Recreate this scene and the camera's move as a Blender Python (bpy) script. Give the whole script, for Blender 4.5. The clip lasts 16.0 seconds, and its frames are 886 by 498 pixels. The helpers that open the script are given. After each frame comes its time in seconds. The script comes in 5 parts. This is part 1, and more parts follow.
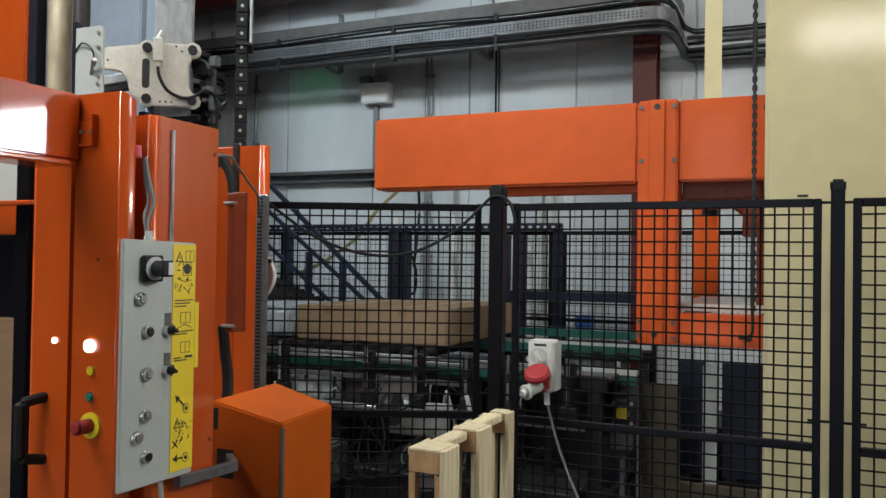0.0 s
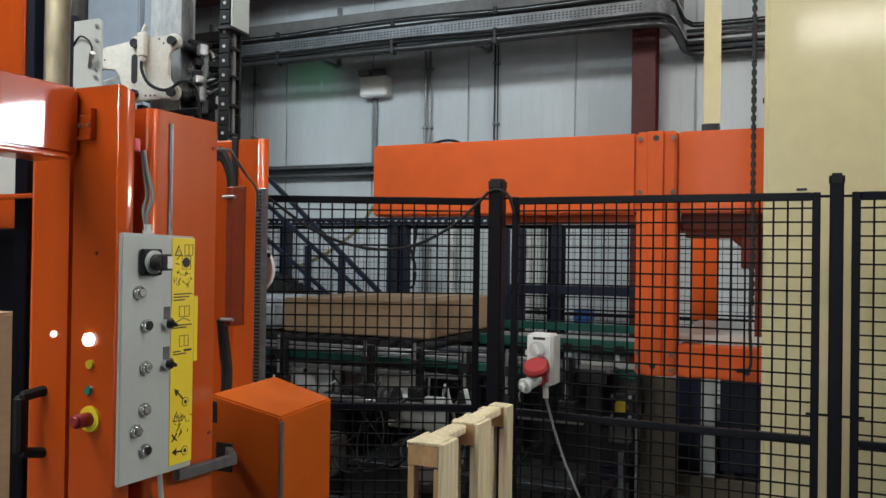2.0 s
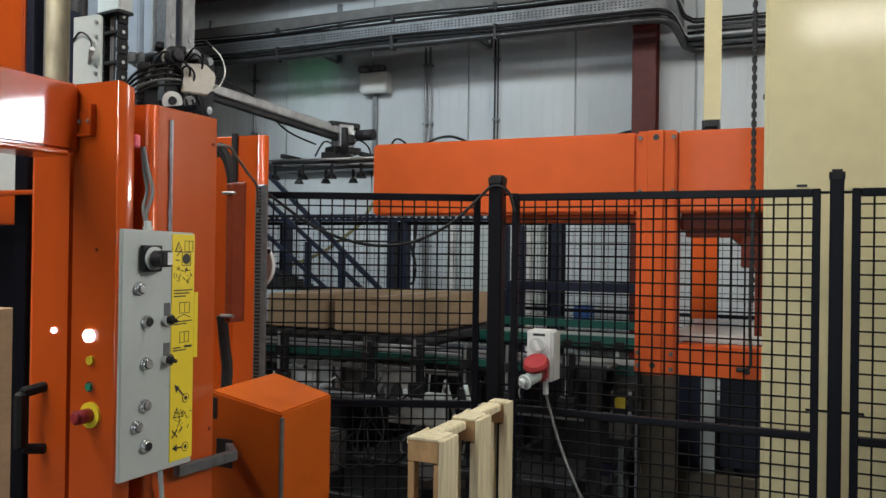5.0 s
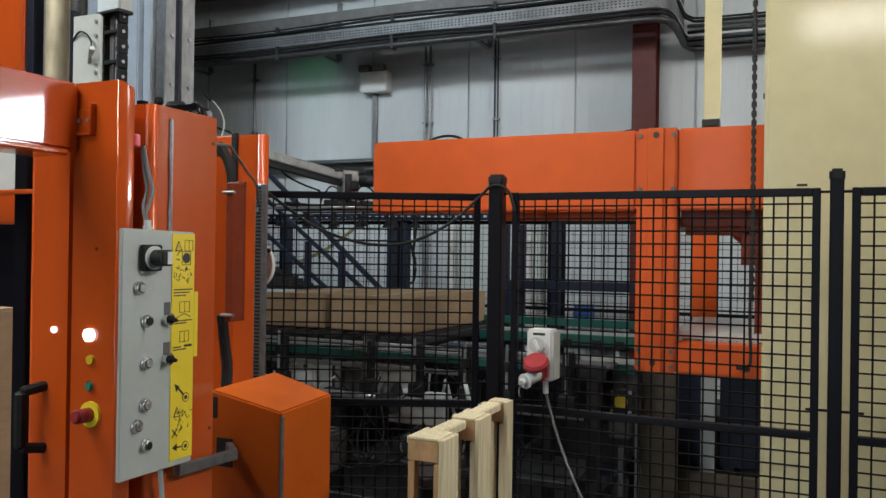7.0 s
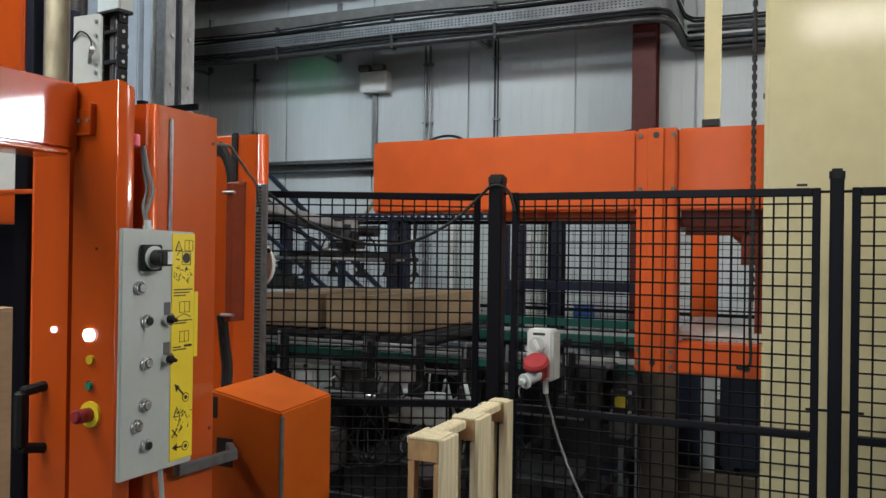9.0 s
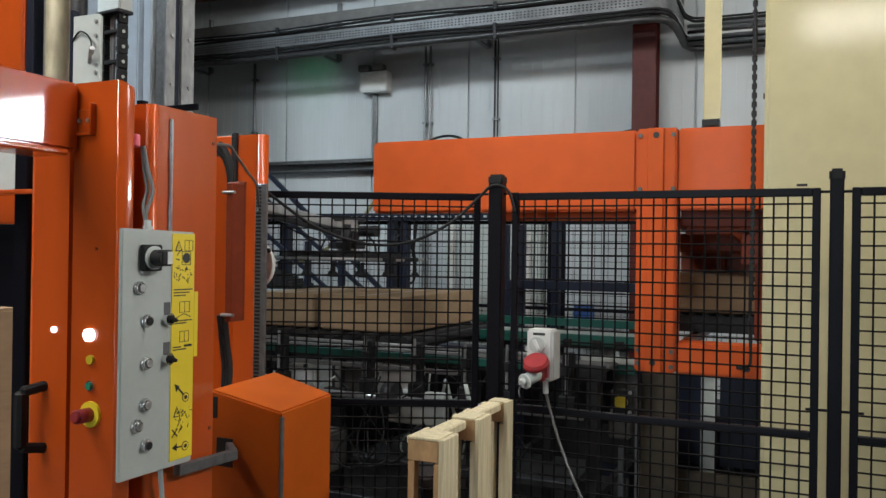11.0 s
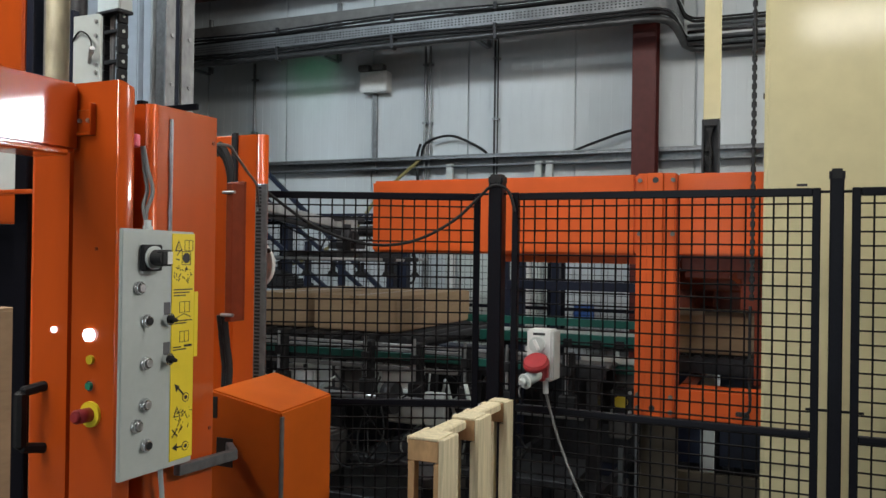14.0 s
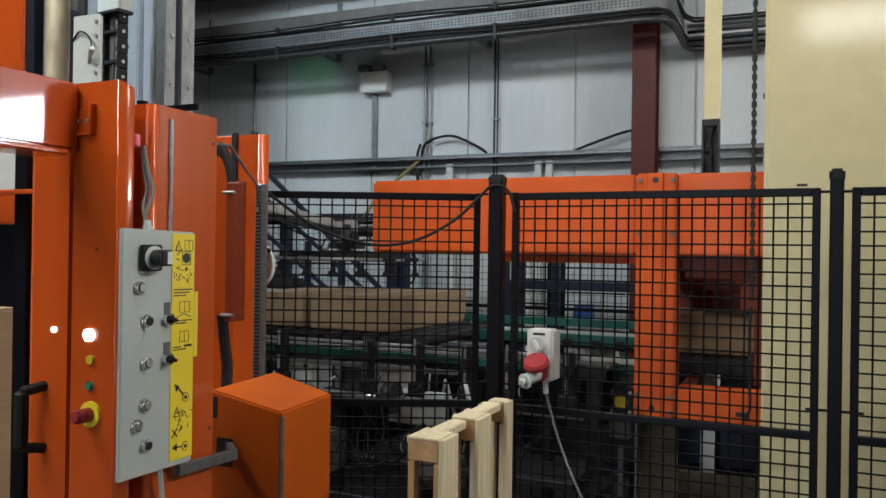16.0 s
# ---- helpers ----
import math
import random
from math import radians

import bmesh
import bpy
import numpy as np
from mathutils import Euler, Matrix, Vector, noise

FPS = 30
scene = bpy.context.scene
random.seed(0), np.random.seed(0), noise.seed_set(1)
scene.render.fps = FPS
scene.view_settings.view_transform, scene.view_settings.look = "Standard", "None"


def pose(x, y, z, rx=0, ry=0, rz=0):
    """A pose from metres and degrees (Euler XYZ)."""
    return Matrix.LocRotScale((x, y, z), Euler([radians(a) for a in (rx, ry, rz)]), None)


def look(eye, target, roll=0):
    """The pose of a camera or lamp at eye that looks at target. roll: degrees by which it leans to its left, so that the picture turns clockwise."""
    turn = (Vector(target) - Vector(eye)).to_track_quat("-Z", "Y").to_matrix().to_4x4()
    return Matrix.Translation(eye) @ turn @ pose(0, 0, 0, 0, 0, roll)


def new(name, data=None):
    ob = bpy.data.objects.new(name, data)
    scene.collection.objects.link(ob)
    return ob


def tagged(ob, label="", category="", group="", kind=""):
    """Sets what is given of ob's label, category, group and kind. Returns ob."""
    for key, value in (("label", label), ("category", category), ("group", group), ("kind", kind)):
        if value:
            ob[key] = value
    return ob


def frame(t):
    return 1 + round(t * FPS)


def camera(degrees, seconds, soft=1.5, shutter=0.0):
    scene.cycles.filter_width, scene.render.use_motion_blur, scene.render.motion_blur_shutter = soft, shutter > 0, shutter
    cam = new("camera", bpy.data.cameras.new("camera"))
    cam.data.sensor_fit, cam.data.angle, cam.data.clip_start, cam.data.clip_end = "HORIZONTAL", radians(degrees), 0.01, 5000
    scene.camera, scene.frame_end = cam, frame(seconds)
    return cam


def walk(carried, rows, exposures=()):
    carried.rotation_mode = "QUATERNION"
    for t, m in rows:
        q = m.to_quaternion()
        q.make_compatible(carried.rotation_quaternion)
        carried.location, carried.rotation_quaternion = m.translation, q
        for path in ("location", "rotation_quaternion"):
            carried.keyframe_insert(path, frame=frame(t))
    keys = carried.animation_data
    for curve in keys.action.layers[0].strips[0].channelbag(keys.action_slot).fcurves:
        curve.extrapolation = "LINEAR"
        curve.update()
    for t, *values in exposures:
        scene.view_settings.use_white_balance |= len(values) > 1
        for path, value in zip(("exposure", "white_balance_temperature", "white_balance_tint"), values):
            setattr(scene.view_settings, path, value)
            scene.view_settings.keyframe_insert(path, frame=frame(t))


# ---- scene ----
# The hall: x runs along the far wall, y away from the viewer towards it, z up.
cam = camera(56.8, 16.0, soft=1.5)
EYE = (0.0, 0.0, 1.55)


def gaze(turn, up):
    """Pose of the camera on its stand: turn to the left and tilt upwards, in degrees."""
    a, b = radians(turn), radians(up)
    return look(EYE, (-math.sin(a) * math.cos(b), math.cos(a) * math.cos(b), 1.55 + math.sin(b)), 0.83)


walk(cam, [
    (0.0, gaze(24.33, 0.95)), (0.5, gaze(24.32, 0.88)), (1.0, gaze(24.29, 0.76)), (1.5, gaze(24.25, 0.57)),
    (2.0, gaze(24.25, 0.51)), (2.5, gaze(24.25, 0.43)), (3.0, gaze(24.25, 0.33)), (3.5, gaze(24.25, 0.31)),
    (4.2, gaze(24.25, 0.29)), (6.3, gaze(24.25, 0.205)), (9.0, gaze(24.25, 0.20)), (16.0, gaze(24.25, 0.20))])

# ---- light: daylight through the gate behind, tube lamps under the roof ----
world = bpy.data.worlds.new("world")
scene.world = world
world.use_nodes = True
wn = world.node_tree.nodes
sky = wn.new("ShaderNodeTexSky")
sky.sky_type, sky.sun_disc, sky.sun_elevation, sky.sun_rotation = "NISHITA", False, radians(40), radians(200)
world.node_tree.links.new(sky.outputs[0], wn["Background"].inputs[0])
wn["Background"].inputs[1].default_value = 0.1
scene.view_settings.exposure = 0.0


def area(name, at, target, w, h, power, colour):
    lamp = bpy.data.lights.new(name, "AREA")
    lamp.shape, lamp.size, lamp.size_y, lamp.energy, lamp.color = "RECTANGLE", w, h, power, colour
    ob = new(name, lamp)
    ob.matrix_basis = look(at, target)
    return ob


LAMP_POWER, FAR_POWER, GATE_POWER = 68.0, 76.0, 125.0
WARM, COOL, NEUTRAL = (1.0, 0.965, 0.91), (0.75, 0.90, 1.0), (0.95, 0.96, 0.93)


# ---- materials ----
def material(name, colour, rough=0.5, metal=0.0, vary=0.15, grain=40.0, stain=3.0, bump=0.0, coat=0.0, dirt=None, stretch=(1, 1, 1), per_piece=0.0, spec=0.5):
    m = bpy.data.materials.new(name)
    m.use_nodes = True
    n, l = m.node_tree.nodes, m.node_tree.links
    bsdf = n["Principled BSDF"]
    tc, mp = n.new("ShaderNodeTexCoord"), n.new("ShaderNodeMapping")
    mp.inputs["Scale"].default_value = stretch
    l.new(tc.outputs["Object"], mp.inputs["Vector"])
    fine, broad = n.new("ShaderNodeTexNoise"), n.new("ShaderNodeTexNoise")
    for node, s, d in ((fine, grain, 4.0), (broad, stain, 6.0)):
        node.inputs["Scale"].default_value, node.inputs["Detail"].default_value = s, d
        l.new(mp.outputs[0], node.inputs["Vector"])
    add = n.new("ShaderNodeMath")
    add.operation = "ADD"
    l.new(fine.outputs[0], add.inputs[0]), l.new(broad.outputs[0], add.inputs[1])
    last = add.outputs[0]
    if per_piece:
        info, mul = n.new("ShaderNodeObjectInfo"), n.new("ShaderNodeMath")
        mul.operation = "MULTIPLY_ADD"
        mul.inputs[1].default_value = per_piece
        l.new(info.outputs["Random"], mul.inputs[0]), l.new(last, mul.inputs[2])
        last = mul.outputs[0]
    ramp = n.new("ShaderNodeMapRange")
    ramp.inputs["From Min"].default_value, ramp.inputs["From Max"].default_value = 0.65, 1.35 + per_piece
    l.new(last, ramp.inputs["Value"])
    mix = n.new("ShaderNodeMix")
    mix.data_type = "RGBA"
    low = dirt or tuple(c * (1 - vary) for c in colour)
    high = tuple(min(1, c * (1 + vary * 0.6)) for c in colour)
    mix.inputs[6].default_value, mix.inputs[7].default_value = (*low, 1), (*high, 1)
    l.new(ramp.outputs[0], mix.inputs[0]), l.new(mix.outputs[2], bsdf.inputs["Base Color"])
    rr = n.new("ShaderNodeMapRange")
    rr.inputs["To Min"].default_value, rr.inputs["To Max"].default_value = min(1, rough * 1.2), rough * 0.8
    l.new(broad.outputs[0], rr.inputs["Value"]), l.new(rr.outputs[0], bsdf.inputs["Roughness"])
    bsdf.inputs["Metallic"].default_value, bsdf.inputs["Coat Weight"].default_value = metal, coat
    bsdf.inputs["Coat Roughness"].default_value, bsdf.inputs["Specular IOR Level"].default_value = 0.05, spec
    if bump:
        b = n.new("ShaderNodeBump")
        b.inputs["Strength"].default_value, b.inputs["Distance"].default_value = bump, 0.004
        l.new(fine.outputs[0], b.inputs["Height"]), l.new(b.outputs[0], bsdf.inputs["Normal"])
    return m


def glowing(name, colour, power):
    m = material(name, colour, 0.4)
    b = m.node_tree.nodes["Principled BSDF"]
    b.inputs["Emission Color"].default_value, b.inputs["Emission Strength"].default_value = (*colour, 1), power
    return m


ORANGE = material("orange_enamel", (0.50, 0.074, 0.008), 0.30, vary=0.12, grain=14, stain=2.0, coat=0.9, spec=0.25, stretch=(1, 1, 0.35))
ORANGE_DULL = material("orange_paint", (0.66, 0.103, 0.012), 0.5, vary=0.11, grain=9, stain=1.6, coat=0.04, spec=0.3)
RED_BROWN = material("red_oxide_paint", (0.085, 0.014, 0.012), 0.5, vary=0.2, grain=20, spec=0.3)
# Dark red parts, and orange sheets whose shade is put into the colour.
RED_AND_SHADE = material("dark_red_and_shaded_orange", (0.20, 0.034, 0.012), 0.45, vary=0.25, grain=25, spec=0.3)
CREAM = material("cream_enamel", (0.64, 0.57, 0.34), 0.11, vary=0.07, grain=12, stain=1.5)
WORN_CREAM = material("worn_cream_paint", (0.55, 0.50, 0.34), 0.4, vary=0.6, grain=16, stain=6, stretch=(1, 1, 0.3), dirt=(0.16, 0.13, 0.09))
BLACK = material("black_powder_coat", (0.005, 0.005, 0.008), 0.4, vary=0.3, grain=90, spec=0.15)
WIRE = material("dark_wire", (0.007, 0.006, 0.007), 0.5, vary=0.3, grain=90, spec=0.15)
RUBBER = material("black_rubber", (0.012, 0.012, 0.013), 0.6, vary=0.3, grain=60, spec=0.3)
NAVY = material("dark_navy_steel", (0.010, 0.014, 0.030), 0.45, vary=0.3, grain=30, spec=0.3)
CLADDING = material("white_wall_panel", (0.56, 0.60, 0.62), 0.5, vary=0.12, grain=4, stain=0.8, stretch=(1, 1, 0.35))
SOFFIT = material("dark_roof_sheet", (0.09, 0.08, 0.075), 0.6, vary=0.3, grain=6, stain=0.6)
ZINC = material("galvanised_steel", (0.24, 0.25, 0.26), 0.42, metal=0.75, vary=0.3, grain=35, stain=6)
STEEL = material("worn_steel", (0.45, 0.45, 0.45), 0.34, metal=0.8, vary=0.3, grain=45, stain=8)
CHROME = material("chrome", (0.75, 0.75, 0.76), 0.15, metal=1.0, vary=0.1)
ALU = material("cast_aluminium", (0.66, 0.63, 0.55), 0.45, metal=0.15, vary=0.15, grain=50, stain=9)
GREY_PAINT = material("light_grey_paint", (0.50, 0.54, 0.52), 0.45, vary=0.08, grain=25, stain=5)
PANEL_GREY = material("panel_grey", (0.42, 0.46, 0.44), 0.42, vary=0.05, grain=50, stain=5)
DARK_STEEL = material("oily_dark_steel", (0.035, 0.035, 0.038), 0.5, metal=0.4, vary=0.4, grain=30, stain=6, spec=0.3)
# Walls out of view, coloured dark to cut bounced light and pale reflections.
DIM_WALL = material("dim_unseen_wall", (0.10, 0.095, 0.09), 0.6, vary=0.2, grain=6, stain=0.8)
BROWN_SHEET = material("grimy_brown_sheet", (0.085, 0.068, 0.045), 0.6, vary=0.3, grain=12, stain=4)
CABINET_GREY = material("blue_grey_paint", (0.27, 0.29, 0.32), 0.5, vary=0.12, grain=8, stain=2)
ZINC_DARK = material("dull_dark_zinc", (0.07, 0.07, 0.072), 0.4, metal=0.6, vary=0.3, grain=20, stain=5)
OLIVE = material("olive_hose", (0.22, 0.19, 0.07), 0.5, vary=0.2, grain=30)
ORANGE_GUARD = material("orange_satin_paint", (0.52, 0.100, 0.008), 0.42, vary=0.12, grain=10, stain=2.0, coat=0.2, spec=0.3)
LEGEND = material("anthracite_plastic", (0.09, 0.09, 0.095), 0.4, vary=0.1)
GREEN = material("green_guide_rail", (0.012, 0.11, 0.085), 0.4, vary=0.25, grain=20)
YELLOW = material("yellow_label", (0.80, 0.62, 0.03), 0.45, vary=0.05, grain=40)
YELLOW_CAP = material("yellow_plastic", (0.60, 0.45, 0.02), 0.45, vary=0.15, grain=30)
RED = material("red_plastic", (0.32, 0.030, 0.034), 0.5, vary=0.2, grain=40, spec=0.3)
PINK = material("pink_plastic", (0.70, 0.10, 0.14), 0.4, vary=0.1)
WHITE = material("white_plastic", (0.70, 0.70, 0.68), 0.4, vary=0.08, grain=40)
INK = material("black_print", (0.02, 0.02, 0.02), 0.5, vary=0.1)
TRAY = material("weathered_zinc_tray", (0.17, 0.175, 0.18), 0.5, metal=0.6, vary=0.35, grain=30, stain=4)
DUCT = material("dull_grey_sheet", (0.13, 0.125, 0.12), 0.55, metal=0.3, vary=0.25, grain=20, stain=3)
MAST_GREY = material("dirty_grey_steel", (0.36, 0.37, 0.37), 0.45, metal=0.2, vary=0.35, grain=28, stain=7, stretch=(1, 1, 0.4))
CORD = material("grey_cable_sheath", (0.15, 0.15, 0.145), 0.5, vary=0.15)
CARD = material("corrugated_cardboard", (0.33, 0.235, 0.145), 0.8, vary=0.14, grain=14, stain=2.5, bump=0.1, stretch=(1, 1, 4), spec=0.2)
TAPE = material("brown_parcel_tape", (0.27, 0.17, 0.09), 0.35, vary=0.1)
FILM = material("clear_plastic_wrap", (0.50, 0.55, 0.58), 0.2, vary=0.4, grain=18, stain=9, bump=0.8)
WOOD = material("raw_pine", (0.66, 0.58, 0.38), 0.7, vary=0.42, grain=16, stain=6, bump=0.4, stretch=(9, 9, 0.5), per_piece=0.3)
WOOD_END = material("brown_pine", (0.46, 0.28, 0.13), 0.7, vary=0.28, grain=30, stain=6, bump=0.3, stretch=(3, 3, 1))
CONCRETE = material("stained_concrete", (0.06, 0.058, 0.056), 0.55, vary=0.4, grain=18, stain=1.2, bump=0.2)
BLUE = material("blue_plastic", (0.03, 0.10, 0.32), 0.4, vary=0.15)
SLAB = material("white_sheet_plastic", (0.62, 0.64, 0.60), 0.35, vary=0.15, grain=10, stain=3)
TUBE = glowing("lamp_tube", (1.0, 0.94, 0.84), 6.0)
LED_OR_GLINT = glowing("lit_white_led_or_glint", (0.80, 0.86, 1.0), 3.5)
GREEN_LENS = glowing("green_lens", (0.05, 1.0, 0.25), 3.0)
GREEN_LED = material("green_button_cap", (0.02, 0.20, 0.12), 0.3)


# ---- building blocks ----
def frame_of(ob):
    m = Matrix.Identity(4)
    while ob is not None:
        m = ob.matrix_basis @ m
        ob = ob.parent
    return m


def thing(name, at, label, category, group="", turn=0, kind=""):
    ob = new(name)
    ob.empty_display_size = 0.05
    ob.matrix_basis = pose(*at, 0, 0, turn)
    return tagged(ob, label, category, group, kind)


def part(name, bm, mat, parent=None, label="", local=False):
    """Links a bmesh, given in the hall's coordinates, as one mesh under parent."""
    if parent is not None and not local:
        bm.transform(frame_of(parent).inverted())
    me = bpy.data.meshes.new(name)
    bm.to_mesh(me)
    bm.free()
    me.materials.append(mat)
    ob = new(name, me)
    ob.parent = parent
    return tagged(ob, label)


def solid(lo, hi, bevel=0.003, seg=1, bm=None):
    bm = bm or bmesh.new()
    res = bmesh.ops.create_cube(bm, size=1)
    size = [b - a for a, b in zip(lo, hi)]
    mid = [(a + b) / 2 for a, b in zip(lo, hi)]
    bmesh.ops.transform(bm, verts=res["verts"], matrix=Matrix.Translation(mid) @ Matrix.Diagonal((*size, 1)))
    if bevel:
        edges = list({e for v in res["verts"] for e in v.link_edges})
        bmesh.ops.bevel(bm, geom=edges, offset=min(bevel, min(size) * 0.45), segments=seg, affect="EDGES")
    return bm


def rod(a, b, r, r2=None, seg=12, bm=None):
    """A round bar from a to b."""
    bm = bm or bmesh.new()
    a, b = Vector(a), Vector(b)
    turn = (b - a).to_track_quat("Z", "Y").to_matrix().to_4x4()
    bmesh.ops.create_cone(bm, cap_ends=True, segments=seg, radius1=r, radius2=r if r2 is None else r2, depth=(b - a).length,
                          matrix=Matrix.Translation((a + b) / 2) @ turn)
    return bm


def bar(a, b, w, h, bevel=0.002, bm=None):
    """A square-edged bar from a to b, w wide and h high."""
    out = bmesh.new()
    a, b = Vector(a), Vector(b)
    solid((-w / 2, -h / 2, 0), (w / 2, h / 2, (b - a).length), bevel, bm=out)
    out.transform(Matrix.Translation(a) @ (b - a).to_track_quat("Z", "Y").to_matrix().to_4x4())
    if bm is None:
        return out
    return merge(bm, out)


def merge(bm, other):
    me = bpy.data.meshes.new("tmp")
    other.to_mesh(me)
    other.free()
    bm.from_mesh(me)
    bpy.data.meshes.remove(me)
    return bm


def prism(outline, axis, lo, hi, bevel=0.0, seg=2):
    """A flat outline drawn out along an axis. Outline points are the two other coordinates in order."""
    bm = bmesh.new()

    def full(p, d):
        q = list(p)
        q.insert(axis, d)
        return q
    lower = [bm.verts.new(full(p, lo)) for p in outline]
    upper = [bm.verts.new(full(p, hi)) for p in outline]
    bm.faces.new(lower), bm.faces.new(upper)
    for i in range(len(outline)):
        j = (i + 1) % len(outline)
        bm.faces.new((lower[i], lower[j], upper[j], upper[i]))
    bmesh.ops.recalc_face_normals(bm, faces=bm.faces)
    if bevel:
        bmesh.ops.bevel(bm, geom=list(bm.edges), offset=bevel, segments=seg, affect="EDGES")
    return bm


def rounded(x0, x1, z0, z1, r, steps=5, corners=(1, 1, 1, 1)):
    """Outline of a rectangle with rounded corners, starting at the lower left."""
    pts = []
    for k, (cx, cz, start) in enumerate(((x0 + r, z0 + r, 180), (x1 - r, z0 + r, 270), (x1 - r, z1 - r, 0), (x0 + r, z1 - r, 90))):
        if corners[k]:
            for i in range(steps + 1):
                a = radians(start + 90 * i / steps)
                pts.append((cx + r * math.cos(a), cz + r * math.sin(a)))
        else:
            pts.append(((x0, x1, x1, x0)[k], (z0, z0, z1, z1)[k]))
    return pts


def hose(points, r, steps=8, seg=8):
    """A smooth tube through points."""
    p = [Vector(q) for q in points]
    line = []
    for i in range(len(p) - 1):
        a, b = p[max(i - 1, 0)], p[i]
        c, d = p[i + 1], p[min(i + 2, len(p) - 1)]
        for k in range(steps):
            t = k / steps
            line.append(0.5 * ((2 * b) + (c - a) * t + (2 * a - 5 * b + 4 * c - d) * t * t + (3 * b - a - 3 * c + d) * t ** 3))
    line.append(p[-1])
    bm = bmesh.new()
    rings = []
    for i, q in enumerate(line):
        way = (line[min(i + 1, len(line) - 1)] - line[max(i - 1, 0)]).normalized()
        turn = way.to_track_quat("Z", "Y").to_matrix()
        rings.append([bm.verts.new(q + turn @ Vector((r * math.cos(6.2832 * j / seg), r * math.sin(6.2832 * j / seg), 0))) for j in range(seg)])
    for u, v in zip(rings, rings[1:]):
        for j in range(seg):
            f = bm.faces.new((u[j], u[(j + 1) % seg], v[(j + 1) % seg], v[j]))
            f.smooth = True
    bm.faces.new(rings[0][::-1]), bm.faces.new(rings[-1])
    return bm


def smooth(bm):
    """Round shading for turned shapes; end caps stay flat."""
    for f in bm.faces:
        f.smooth = len(f.verts) <= 4
    return bm


def soften(bm):
    """Round shading for rounded edges; the large faces stay flat."""
    most = max(f.calc_area() for f in bm.faces)
    for f in bm.faces:
        f.smooth = f.calc_area() < 0.12 * most
    return bm


def joined(*bms):
    first = bms[0]
    for other in bms[1:]:
        merge(first, other)
    return first


def setting(name, bm, mat, label, category=""):
    return tagged(part(name, bm, mat), label, category or name.split("_")[0], kind="structure")


# ---- the hall ----
def build_hall():
    setting("floor", solid((-9, -7, -0.2), (6, 7.3, 0.0), 0), CONCRETE, "dark stained concrete floor")
    wall = setting("wall_north", solid((-9, 7.02, 0), (6, 7.3, 6.0), 0), CLADDING, "white insulated wall panels with vertical ribs")
    x = -8.98
    while x < 3.5:
        bm = solid((x, 6.996, 0.0), (x + 1.0, 7.02, 5.98), 0.006)
        for k in range(1, 10):
            solid((x + k * 0.1 - 0.012, 6.9945, 0.0), (x + k * 0.1 + 0.012, 6.997, 5.98), 0.001, bm=bm)
        part("panel", bm, CLADDING, wall)
        x += 1.012
    setting("wall_west", solid((-9.3, -7, 0), (-9, 7.3, 6.0), 0), DIM_WALL, "wall out of view, coloured dark to hold back bounced light")
    setting("wall_east", solid((6, -7, 0), (6.3, 7.3, 6.0), 0), DIM_WALL, "wall out of view, coloured dark to hold back bounced light")
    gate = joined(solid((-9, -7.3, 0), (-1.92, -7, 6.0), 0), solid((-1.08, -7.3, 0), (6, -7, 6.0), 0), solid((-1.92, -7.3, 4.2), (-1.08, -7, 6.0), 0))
    setting("wall_south", gate, DIM_WALL, "wall out of view, coloured dark, with a tall narrow opening")
    setting("ceiling", solid((-9.3, -7.3, 6.0), (6.3, 7.3, 6.2), 0), SOFFIT, "dark sheet roof")
    for x in (-8.0, -6.8, -5.6, -4.4, -3.2, -2.0, -0.8, 0.4):
        setting("trim", solid((x - 0.03, -6.9, 5.80), (x + 0.03, 6.9, 5.995), 0.004), RED_BROWN, "red oxide roof purlin")


def build_wall_steel():
    setting("trim", joined(solid((-8.9, 6.87, 2.425), (3, 6.992, 2.44), 0.003), solid((-8.9, 6.975, 2.345), (3, 6.992, 2.424), 0.002),
                           solid((-8.9, 6.87, 2.33), (3, 6.992, 2.344), 0.003), solid((-8.9, 6.87, 2.405), (3, 6.878, 2.424), 0.001)), ZINC, "galvanised sheeting rail along the wall")
    col = thing("steel_column", (-1.245, 6.75, 0), "red-brown painted steel I-section roof column", "column")
    part("flange", solid((-1.345, 6.66, 0), (-1.155, 6.675, 6.0), 0.003), RED_BROWN, col)
    part("web", solid((-1.257, 6.677, 0), (-1.243, 6.813, 6.0), 0.002), RED_BROWN, col)
    part("flange", solid((-1.345, 6.815, 0), (-1.155, 6.83, 6.0), 0.003), RED_BROWN, col)
    beam = thing("roof_beam", (-5, 6.5, 4.2), "red-brown painted steel roof beam", "beam")
    part("flange", solid((-8.9, 6.4, 4.06), (-3.5, 6.6, 4.18), 0.003), RED_BROWN, beam)
    part("web", solid((-8.9, 6.49, 4.08), (-3.5, 6.51, 4.46), 0.003), RED_BROWN, beam)


